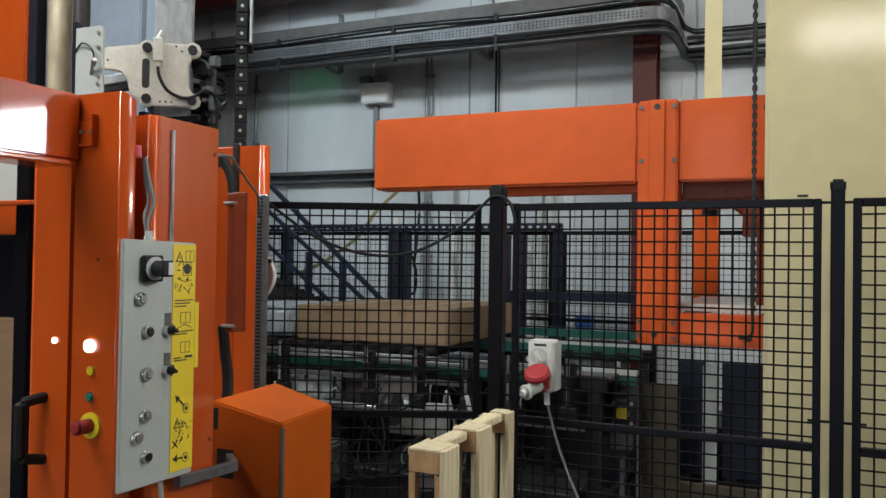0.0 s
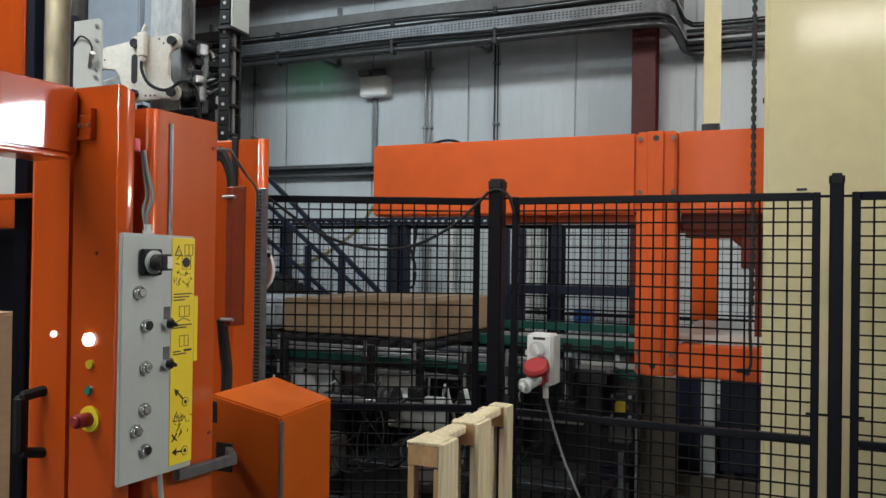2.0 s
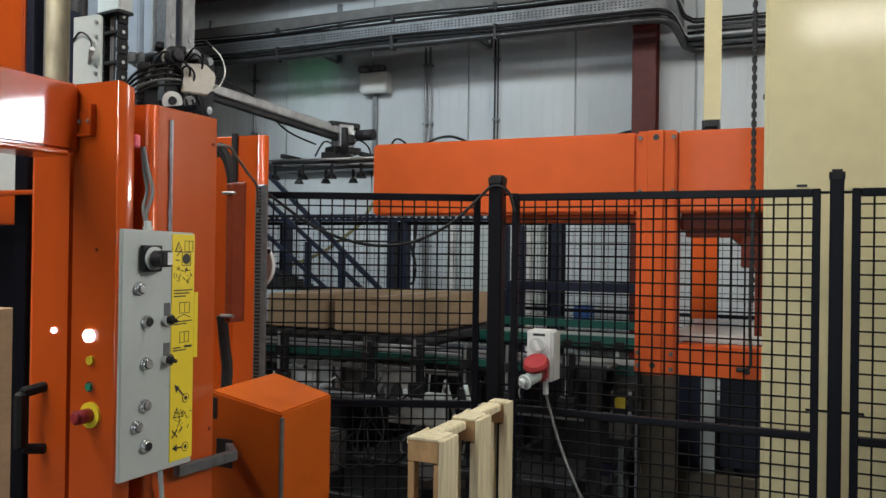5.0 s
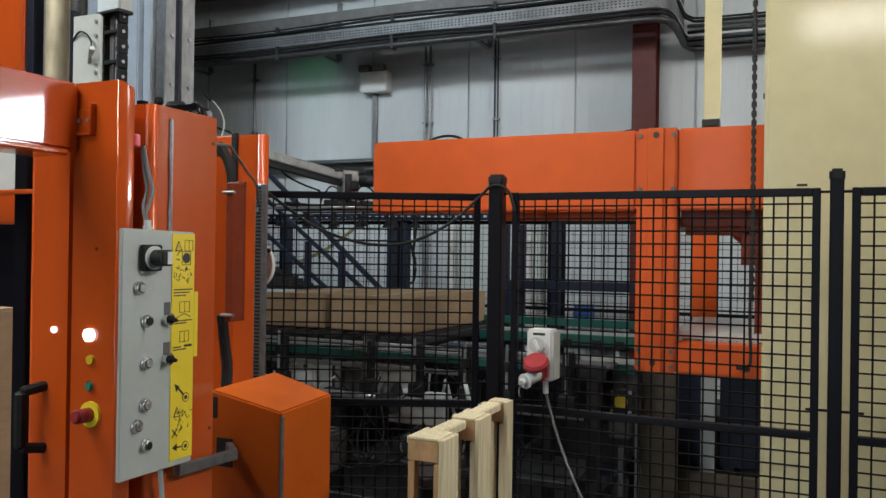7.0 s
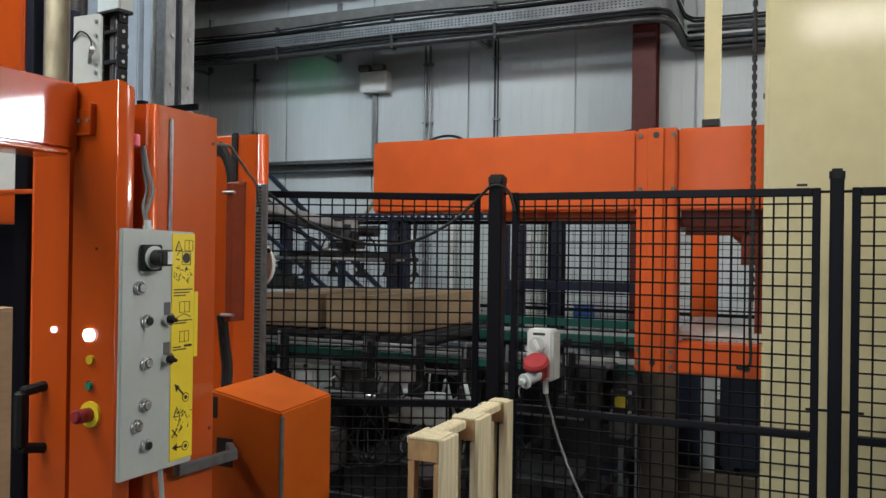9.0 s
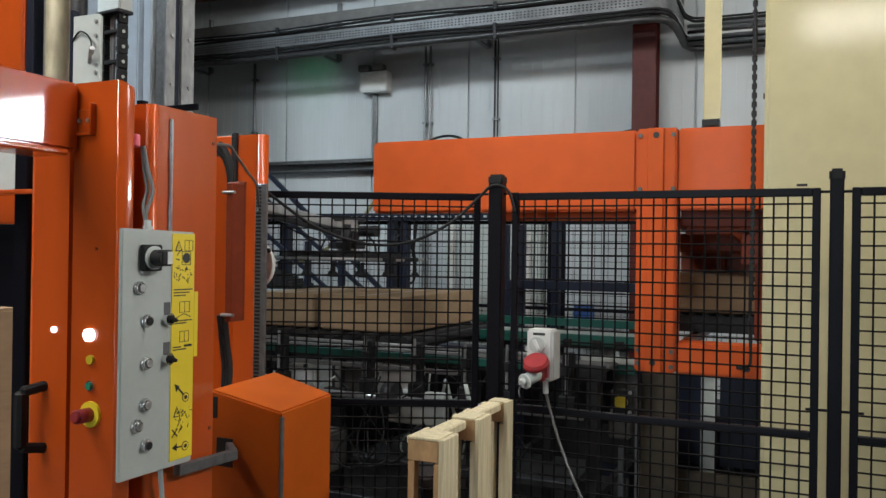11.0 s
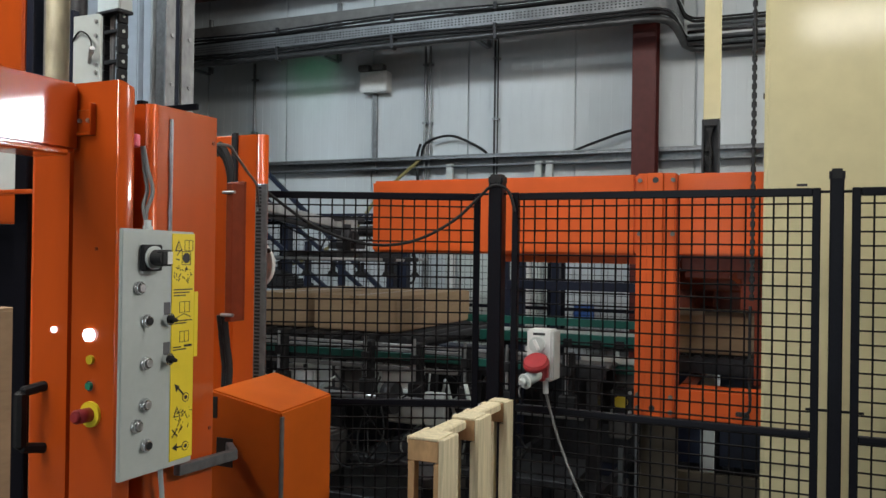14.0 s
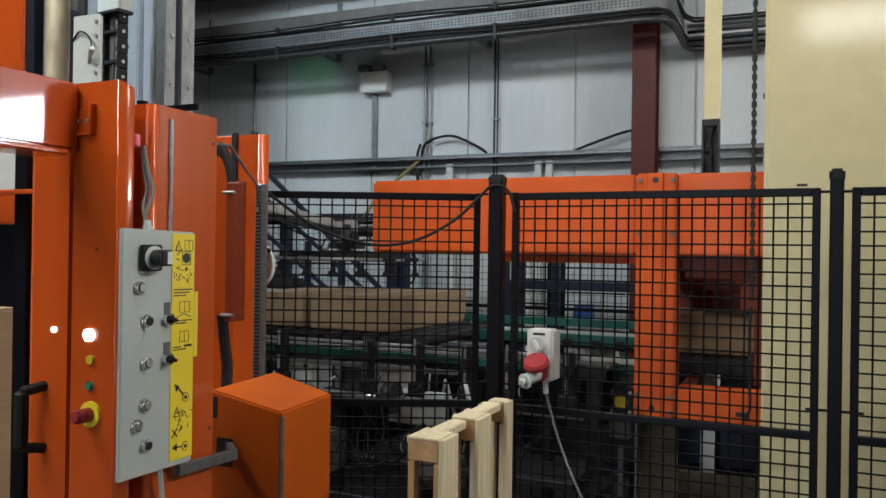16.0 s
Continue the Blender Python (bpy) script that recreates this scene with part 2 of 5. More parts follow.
def build_trays():
    """Cable runs along the wall: a flat duct, a perforated tray full of cables, a pipe, all turning back to the wall at the column."""
    def swept(y0, z0, z1, off=0.0):
        """Upright strip along the wall that turns towards it in a quarter circle."""
        r = 0.20 - off
        inner = [(-8.9, y0)] + [(-1.18 + r * math.sin(radians(k * 9)), y0 + r - r * math.cos(radians(k * 9))) for k in range(11)] + [(-1.18 + r, 6.93)]
        r2 = r - 0.004
        outer = [(-8.9, y0 + 0.004)] + [(-1.18 + r2 * math.sin(radians(k * 9)), y0 + r - r2 * math.cos(radians(k * 9))) for k in range(11)] + [(-1.18 + r2, 6.93)]
        return prism(inner + outer[::-1], 2, z0, z1)
    top = thing("cable_duct", (-4, 6.5, 3.6), "grey galvanised cable duct under the roof", "cable tray")
    part("side_wall", swept(6.32, 3.60, 3.70), DUCT, top)
    part("lid", solid((-8.9, 6.32, 3.70), (-1.2, 6.60, 3.704), 0), DUCT, top)
    tray = thing("cable_tray", (-4, 6.5, 3.42), "perforated galvanised cable tray full of cables", "cable tray")
    part("side_rail", swept(6.28, 3.425, 3.525), TRAY, tray)
    part("tray_base", solid((-8.9, 6.29, 3.425), (-1.2, 6.58, 3.429), 0), ZINC, tray)
    part("side_rail", solid((-8.9, 6.58, 3.425), (-1.2, 6.584, 3.525), 0), ZINC, tray)
    bm = bmesh.new()
    x = -8.8
    while x < -1.2:
        for z in (3.447, 3.469, 3.491):
            solid((x, 6.2775, z), (x + 0.016, 6.2805, z + 0.010), 0, bm=bm)
        x += 0.032
    tagged(part("slot", bm, DARK_STEEL, tray), kind="stuff")
    random.seed(3)
    for k in range(7):
        y = 6.30 + 0.04 * k
        part("cable", hose([(-8.9, y, 3.535), (-6, y + 0.02, 3.545), (-3.5, y - 0.01, 3.538), (-1.25, y, 3.545)], 0.014, 5, 6), RUBBER, tray)
    for k, (z, r, y, mat) in enumerate(((3.338, 0.030, 6.29, ZINC_DARK), (3.385, 0.013, 6.27, RUBBER), (3.41, 0.011, 6.265, RUBBER), (3.395, 0.012, 6.32, RUBBER), (3.56, 0.013, 6.27, RUBBER), (3.585, 0.009, 6.265, RUBBER))):
        steel = mat is ZINC_DARK
        pipe = thing("pipe" if steel else "cable", (-4, y, z), "dark grey steel pipe clipped below the cable tray" if steel else "black cable strapped along the tray", "pipe" if steel else "cable")
        e = 0.0 if steel else 0.012
        pts = [(-8.9, y, z), (-7.4, y, z - e), (-6, y, z + e), (-4.7, y, z - e), (-3.3, y, z + e), (-2.2, y, z - e), (-1.25, y, z), (-1.05, y + 0.06, z), (-0.99, y + 0.18, z - 0.02), (-0.97, y + 0.4, z - 0.05), (-0.93, 6.84, z - 0.10), (-0.7, 6.87, z - 0.12), (0.6, 6.87, z - 0.12)]
        part("tube" if steel else "sheath", smooth(hose(pts, r, 6, 8)), mat, pipe)
        for x in (-7.2, -5.65, -4.55, -3.35, -2.4):
            part("clip", solid((x, y - r - 0.006, z - r - 0.008), (x + 0.03, y + r + 0.006, z + r + 0.008), 0.003), DARK_STEEL, pipe)
    for dz in (0, 0.04, 0.085, 0.13):
        pipe = thing("pipe", (0, 6.8, 3.27), "shiny galvanised conduit along the wall", "pipe", group="wall conduits beside the column")
        part("tube", smooth(rod((-0.93, 6.80 - dz * 0.3, 3.25 + dz), (1.5, 6.80 - dz * 0.3, 3.25 + dz), 0.015)), CHROME if dz == 0.085 else ZINC, pipe)
    for x in (-7.5, -5.9, -4.3, -2.7):
        b = thing("tray_bracket", (x, 6.9, 3.4), "galvanised cantilever bracket carrying the trays", "bracket", group="tray brackets")
        part("arm", solid((x - 0.02, 6.30, 3.40), (x + 0.02, 6.948, 3.424), 0.003), ZINC, b)
        part("post", solid((x - 0.02, 6.95, 3.425), (x + 0.02, 6.992, 4.0), 0.003), ZINC, b)
    for x, w in ((-5.31, 0.03), (-3.34, 0.022), (-3.29, 0.022), (-2.64, 0.018), (-2.61, 0.012)):
        c = thing("conduit", (x, 6.96, 1.2), "grey vertical cable conduit on the wall", "conduit", group="wall conduits")
        part("tube", rod((x, 6.955, 1.0), (x, 6.955, 3.48), w / 2), ZINC if w > 0.02 else DARK_STEEL, c)
        for z in (1.6, 2.1, 2.75, 3.3):
            part("clip", solid((x - w, 6.94, z), (x + w, 6.992, z + 0.02), 0.002), ZINC, c)
    for pts, r in (([(-3.36, 6.93, 2.40), (-3.30, 6.9, 2.56), (-3.05, 6.9, 2.62), (-2.80, 6.92, 2.52), (-2.70, 6.93, 2.45)], 0.012),
                   ([(-1.9, 6.93, 2.44), (-1.65, 6.9, 2.52), (-1.45, 6.9, 2.58), (-1.3, 6.9, 2.6)], 0.012),
                   ([(-3.36, 6.92, 2.42), (-3.62, 6.6, 2.05), (-3.72, 6.5, 1.86), (-3.8, 6.5, 1.77), (-4.05, 6.5, 1.60), (-4.3, 6.5, 1.48), (-4.7, 6.5, 1.35)], 0.016),
                   ([(-3.37, 6.93, 2.56), (-3.39, 6.9, 2.4), (-3.37, 6.9, 2.0), (-3.42, 6.9, 1.5)], 0.014)):
        c = thing("cable", pts[0], "olive hose slanting down before the wall" if len(pts) == 7 else "black cable looping along the wall rail", "cable")
        part("sheath", hose(pts, r), OLIVE if len(pts) == 7 else RUBBER, c)
    e = thing("emergency_light", (-3.86, 6.9, 3.18), "white twin-spot emergency light box on the wall", "lamp")
    part("housing", solid((-4.00, 6.86, 3.075), (-3.71, 6.99, 3.27), 0.012, 2), WHITE, e)
    for x in (-3.95, -3.80):
        part("lamp_head", solid((x - 0.06, 6.84, 3.275), (x + 0.06, 6.93, 3.335), 0.008, 2), DUCT, e)
    # Hidden lamp, added to throw the green glow onto the wall.
    g = thing("green_glow_lamp", (-4.55, 6.44, 3.37), "hidden green lamp added for the green glow on the wall", "lamp")
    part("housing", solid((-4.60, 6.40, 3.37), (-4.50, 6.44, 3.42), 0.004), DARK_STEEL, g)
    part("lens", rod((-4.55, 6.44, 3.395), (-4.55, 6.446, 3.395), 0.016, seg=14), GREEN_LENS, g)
    spot = bpy.data.lights.new("green_glow_light", "SPOT")
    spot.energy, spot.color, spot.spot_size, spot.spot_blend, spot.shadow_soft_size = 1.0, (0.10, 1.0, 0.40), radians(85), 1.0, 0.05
    new("green_glow_light", spot).matrix_basis = look((-4.55, 6.46, 3.395), (-4.62, 7.0, 3.24))
    c = thing("conduit", (-3.87, 6.96, 1.5), "grey vertical cable conduit below the emergency light", "conduit", group="wall conduits")
    part("tube", solid((-3.90, 6.95, 2.3), (-3.86, 6.992, 3.075), 0.004), ZINC, c)
    for x in (-3.05, -2.2, -2.1):
        b = thing("wall_bracket", (x, 6.9, 2.3), "white steel bracket under the sheeting rail", "bracket")
        part("plate", solid((x - 0.03, 6.88, 1.1), (x + 0.03, 6.93, 2.36), 0.004), GREY_PAINT, b)


# ---- safety fence ----
def mesh_panel(th, width, z0, z1, rail, cell, x_off=0.0, pitch=0.05, thick=0.0022):
    """Frame and welded wires of one fence panel in the fence's own space: along x, standing at y = 0."""
    t = 0.028
    for x in (0, width - t):
        part("upright", solid((x, -0.014, z0), (x + t, 0.014, z1), 0.003), BLACK, th, local=True)
    for z in (z0, rail, z1 - 0.03):
        part("rail", solid((t, -0.012, z), (width - t, 0.012, z + (0.03 if z != rail else 0.026)), 0.003), BLACK, th, local=True)
    x = t + x_off + pitch * 0.5
    me = None
    while x < width - t - 0.006:
        if me is None:
            wire = part("wire", rod((0, 0, z0 + 0.02), (0, 0, z1 - 0.02), thick, seg=5), WIRE, th, local=True)
            me = wire.data
        else:
            wire = new("wire", me)
            wire.parent = th
        wire.location = (x, -0.006, 0)
        x += pitch
    z, me = z1 - 0.03 - cell * 0.55, None
    while z > z0 + 0.03:
        if me is None:
            wire = part("wire", rod((0.01, 0, 0), (width - 0.01, 0, 0), thick, seg=5), WIRE, th, local=True)
            me = wire.data
        else:
            wire = new("wire", me)
            wire.parent = th
        wire.location = (0, -0.0095, z)
        z -= cell


def fence_post(x, y, z, h=0.03):
    p = thing("fence_post", (x, y, 0), "black square steel fence post with a plastic cap", "fence post", group="fence posts")
    part("tube", solid((x - h, y - 0.03, 0.008), (x + h, y + 0.03, z), 0.004), BLACK, p)
    part("cap", solid((x - h - 0.003, y - 0.033, z - 0.03), (x + h + 0.003, y + 0.033, z + 0.014), 0.009, 2), RUBBER, p)
    part("base_plate", solid((x - 0.07, y - 0.07, 0), (x + 0.07, y + 0.07, 0.008), 0.002), BLACK, p)
    for dx in (-0.055, 0.055):
        for zb in (0.35, 1.0, z - 0.067):
            part("bolt", rod((x + dx - 0.04, y, zb), (x + dx + 0.04, y, zb), 0.005, seg=8), BLACK, p)
    return p


def build_fence():
    def panel(at, turn, width, x_off=0.0, pitch=0.05):
        f = thing("mesh_fence", (*at, 0), "black steel mesh safety fence panel", "fence", group="safety fence", turn=turn)
        mesh_panel(f, width, 0.10, 1.80, 0.895, 0.05, x_off, pitch, 0.0036)
        return f
    panel((-1.145, 3.25), 0, 1.172, -0.0015, 0.0482)
    panel((0.128, 3.25), 0, 1.2, 0.017)
    panel((-2.51, 2.705), 24.2, 1.335, 0.0)
    fence_post(-1.215, 3.25, 1.865)
    fence_post(0.079, 3.25, 1.853, 0.023)
    s = thing("power_socket", (-0.995, 3.22, 1.02), "white switched socket box with a red plug on the fence", "socket")
    part("housing", solid((-1.042, 3.145, 1.04), (-0.935, 3.236, 1.245), 0.008, 2), WHITE, s)
    part("side_plate", solid((-0.933, 3.15, 1.045), (-0.929, 3.236, 1.24), 0.002), GREY_PAINT, s)
    sw = part("switch", rod((-0.995, 3.145, 1.185), (-0.995, 3.128, 1.185), 0.032, seg=20), GREY_PAINT, s)
    part("toggle", bar((-0.985, 3.127, 1.165), (-1.005, 3.127, 1.205), 0.014, 0.014), WHITE, sw)
    part("flap", smooth(joined(rod((-0.982, 3.088, 1.112), (-0.982, 3.078, 1.128), 0.052, 0.050, 28), rod((-0.982, 3.078, 1.128), (-0.982, 3.074, 1.134), 0.050, 0.042, 28), rod((-0.985, 3.15, 1.115), (-0.982, 3.092, 1.106), 0.034, 0.034, 20))), RED, s, "red round socket cover")
    part("socket_body", solid((-1.005, 3.10, 1.046), (-0.945, 3.144, 1.115), 0.012, 2), RED, s)
    part("plug", smooth(joined(rod((-0.985, 3.11, 1.075), (-1.012, 3.05, 1.052), 0.028, 0.024, 16), rod((-1.012, 3.05, 1.052), (-1.016, 3.042, 1.049), 0.030, 0.030, 16), rod((-1.016, 3.042, 1.049), (-1.024, 3.028, 1.043), 0.019, 0.015, 16))), GREY_PAINT, s)
    part("gland", rod((-0.975, 3.19, 1.04), (-0.973, 3.19, 0.985), 0.012), WHITE, s)
    part("pull_cord", hose([(-1.024, 3.03, 1.04), (-1.03, 3.025, 1.015), (-1.028, 3.03, 0.99)], 0.003), CORD, s)
    part("nameplate", solid((-1.015, 3.1435, 1.222), (-0.965, 3.1455, 1.232), 0), INK, s)
    c = thing("cable", (-0.7, 3.1, 0.01), "grey supply cable hanging from the socket to the floor", "cable")
    part("sheath", hose([(-0.973, 3.19, 0.99), (-0.955, 3.185, 0.93), (-0.915, 3.17, 0.82), (-0.86, 3.15, 0.70), (-0.79, 3.12, 0.58), (-0.72, 3.09, 0.45), (-0.64, 3.05, 0.25), (-0.58, 3.0, 0.04), (-0.3, 2.9, 0.012)], 0.0055), CORD, c)
    c = thing("cable", (-1.6, 3.1, 1.5), "black cable slung between machine and fence post", "cable")
    part("sheath", hose([(-2.32, 2.72, 1.97), (-2.2, 2.80, 1.88), (-2.06, 2.86, 1.76), (-1.93, 2.92, 1.66), (-1.80, 2.98, 1.60), (-1.66, 3.05, 1.575), (-1.52, 3.11, 1.60), (-1.38, 3.16, 1.68), (-1.28, 3.2, 1.78), (-1.235, 3.212, 1.825), (-1.19, 3.212, 1.83), (-1.15, 3.214, 1.80), (-1.125, 3.218, 1.72)], 0.0065), RUBBER, c)


def build_pallet():
    p = thing("pallet", (-1.04, 2.58, 0), "raw pine pallet standing on its end by the fence", "pallet")
    for k, y in enumerate((2.20, 2.53, 2.875)):
        d = (0.11, 0.11, 0.06)[k]
        x1 = (-0.980, -0.999, -1.023)[k]
        part("head_block", solid((-1.098, y, 0.926 - 0.004 * k), (x1 - 0.017, y + d, 0.988), 0.002), WOOD_END, p, "brown wooden block")
        part("head_board", solid((-1.099, y - 0.001, 0.989), (x1 - 0.017, y + d + 0.002, 0.998), 0.002), WOOD, p)
        part("skid_board", solid((-1.098, y + 0.002, 0), (-1.076, y + 0.035, 0.925 - 0.004 * k), 0.002), WOOD_END if k == 0 else WOOD, p)
        part("stringer_board", solid((x1 - 0.016, y - 0.001, 0), (x1, y + d + 0.004, 0.995), 0.002), WOOD, p)
        part("inner_board", solid((x1 - 0.034, y + 0.004, 0), (x1 - 0.017, y + 0.06, 0.921 - 0.004 * k), 0.002), WOOD_END if k == 0 else WOOD, p)
    part("cross_board", solid((-1.100, 2.300, 0.960), (-1.042, 2.526, 0.991), 0.006), WOOD, p)
    part("cross_board", solid((-1.102, 2.632, 0.962), (-1.046, 2.870, 0.994), 0.006), WOOD, p)
    random.seed(31)
    for y in (2.205, 2.31, 2.545, 2.64, 2.80):
        w, h = random.uniform(0.02, 0.05), random.uniform(0.002, 0.006)
        part("splinter", solid((-1.104, y, 0.975), (-1.104 + random.uniform(0.008, 0.018), y + w, 0.994 + h), 0.002), WOOD, p)


# ---- the press frame that rides up and down ----
def build_lift():
    lift = thing("lifting_frame", (-0.66, 3.9, 0.80), "orange steel lifting frame of the palletiser", "machine")
    part("beam", solid((-2.16, 3.86, 1.545), (-0.751, 4.01, 1.925), 0.012, 2), ORANGE_DULL, lift)
    part("beam_lip", solid((-1.45, 3.93, 1.505), (-0.76, 4.0, 1.545), 0.004), ORANGE_DULL, lift)
    part("column", solid((-0.75, 3.85, 0.80), (-0.568, 4.0, 1.928), 0.008, 2), ORANGE_DULL, lift)
    part("channel_strip", solid((-0.70, 3.838, 0.80), (-0.625, 3.852, 1.928), 0.004), ORANGE_DULL, lift)
    part("end_beam", solid((-0.566, 3.87, 1.550), (-0.188, 3.98, 1.925), 0.008, 2), ORANGE_DULL, lift)
    # Orange plate behind the beam; its dark red holds the shade.
    part("inner_plate", solid((-0.566, 3.984, 1.475), (-0.188, 4.012, 1.90), 0.005), RED_AND_SHADE, lift, "inner plate with the shade put into its dark red colour")
    part("foot_beam", solid((-0.566, 3.86, 0.80), (-0.188, 4.01, 0.943), 0.008, 2), ORANGE_DULL, lift)
    for x, z in ((-0.733, 1.895), (-0.583, 1.895), (-0.733, 1.647), (-0.583, 1.647), (-0.733, 0.90), (-0.583, 0.90), (-0.733, 0.84), (-0.583, 0.83)):
        part("bolt", rod((x, 3.852, z), (x, 3.840, z), 0.011, seg=6), DUCT, lift)
    for x, z in ((-0.66, 1.895), (-0.665, 0.845), (-0.255, 0.845)):
        part("lifting_hole", rod((x, 3.8375, z), (x, 3.8355, z), 0.014, seg=16), INK, lift)
    part("chain_lug", solid((-0.53, 3.95, 1.925), (-0.46, 4.0, 1.935), 0.003), DARK_STEEL, lift)
    part("rear_arm", joined(solid((-0.55, 4.02, 1.44), (-0.20, 4.14, 1.475), 0.006), bar((-0.34, 4.03, 1.47), (-0.24, 4.08, 1.38), 0.04, 0.05), solid((-0.30, 4.02, 1.30), (-0.22, 4.12, 1.46), 0.006)), RED_AND_SHADE, lift)
    part("rear_beam", solid((-0.24, 4.05, 0.95), (-0.18, 4.15, 1.46), 0.006), RED_AND_SHADE, lift)
    part("hook_rod", hose([(-0.245, 3.84, 1.33), (-0.245, 3.835, 1.05), (-0.24, 3.83, 0.90), (-0.25, 3.83, 0.86), (-0.29, 3.83, 0.85)], 0.007), DARK_STEEL, lift)
    part("shackle", solid((-0.30, 3.83, 0.842), (-0.25, 3.858, 0.86), 0.003), DARK_STEEL, lift)
    return lift


def build_mast_cabinet():
    m = thing("machine_cabinet", (0.2, 3.9, 0), "tall cream enamelled machine cabinet behind the fence", "cabinet")
    part("body", solid((-0.185, 3.6, 0), (0.62, 3.98, 4.2), 0.018, 3), CREAM, m)
    for z in (2.23, 2.45):
        part("screw", rod((-0.186, 3.72, z), (-0.196, 3.72, z), 0.012, seg=10), DARK_STEEL, m)
    part("scratch_plate", solid((-0.06, 3.598, 1.835), (-0.02, 3.6005, 1.845), 0), DARK_STEEL, m)


# ---- lamps and daylight ----
def build_lamps():
    # All out of view; leaning ones are added to brighten wall, cabinet and right-hand faces.
    lamps = ((-4.1, 2.6, 4.4, COOL, 1.25, 48, 0), (-1.5, 2.6, 4.4, NEUTRAL, 0.36, 60, 0), (1.2, 4.9, 4.2, NEUTRAL, 0.35, 0, 0), (-3.6, 0.4, 4.75, WARM, 1.5, 0, 0), (0.5, 2.3, 4.5, WARM, 0.42, 0, 0),
             (-2.3, -0.6, 4.75, WARM, 1.15, 0, 0), (3.2, 3.35, 3.9, WARM, 1.7, 55, 98), (-3.6, -3.4, 4.75, WARM, 1, 0, 0), (0.55, -3.2, 4.25, WARM, 0.25, 60, 0))
    for x, y, z, tint, level, lean, turn in lamps:
        f = thing("tube_lamp", (x, y, z), "white batten lamp with a glowing tube, added out of view under the roof", "lamp", group="roof lamps")
        part("housing", solid((x - 0.75, y - 0.2, z + 0.05), (x + 0.75, y + 0.2, z + 0.11), 0.01), WHITE, f)
        for dy in (-0.1, 0.1):
            part("tube", rod((x - 0.72, y + dy, z + 0.03), (x + 0.72, y + dy, z + 0.03), 0.018), TUBE, f)
        f.matrix_basis = pose(x, y, z, lean, 0, turn)
        a, b = radians(lean), radians(turn)
        aim = Vector((-math.sin(a) * math.sin(b), math.sin(a) * math.cos(b), -math.cos(a)))
        side = Vector((math.cos(b), math.sin(b), 0))
        for dx in (-0.6, 0.6):
            top = Vector((x, y, z)) + side * dx - aim * 0.11
            part("hanger", rod(top, (top.x, top.y, 6.0), 0.004, seg=6), ZINC, f)
        lamp = area("roof_light", (x, y, z), (x, y, 0), 1.4, 0.36, (LAMP_POWER if tint is WARM else FAR_POWER) * level, tint)
        lamp.matrix_basis = pose(x, y, z, lean, 0, turn)
    w = thing("daylight_window", (4.4, 7.0, 2.2), "bright glazed strip window in the far wall", "window", kind="structure")
    part("pane", solid((4.62, 6.985, 2.83), (5.95, 6.990, 3.33), 0), glowing("daylight_pane", (0.90, 0.94, 1.0), 70.0), w)
    for x in (4.57, 5.95):
        part("window_frame", solid((x, 6.95, 2.78), (x + 0.045, 6.992, 3.38), 0.004), GREY_PAINT, w)
    for z in (2.78, 3.335):
        part("window_frame", solid((4.617, 6.95, z), (5.948, 6.992, z + 0.045), 0.004), GREY_PAINT, w)
    area("gate_light", (-1.5, -6.98, 2.1), (-1.5, 3.0, 2.1), 0.8, 4.1, GATE_POWER, COOL)


# ---- orange machine with the operator panel ----
def front_sheet():
    """Folded front plate with one rounded upper corner and a rolled edge."""
    bm = prism(rounded(-1.813, -1.660, 0.0, 1.988, 0.012, 5, (0, 0, 0, 0)), 1, 1.60, 1.612)
    edge = [(-1.66 + 0.03 * math.sin(radians(a)), 1.63 - 0.03 * math.cos(radians(a))) for a in range(0, 91, 10)] + [(-1.66 + 0.027 * math.sin(radians(a)), 1.63 - 0.027 * math.cos(radians(a))) for a in range(90, -1, -10)]
    roll = prism(edge, 2, 0.0, 1.988)
    for v in roll.verts:
        if v.co.z > 1.9:
            u = min(1.0, max(0.0, (v.co.x + 1.66) / 0.03))
            v.co.z -= 0.03 * (1 - math.sqrt(1 - u * u))
    for f in roll.faces:
        f.smooth = abs(f.normal.z) < 0.5
    return merge(bm, roll)


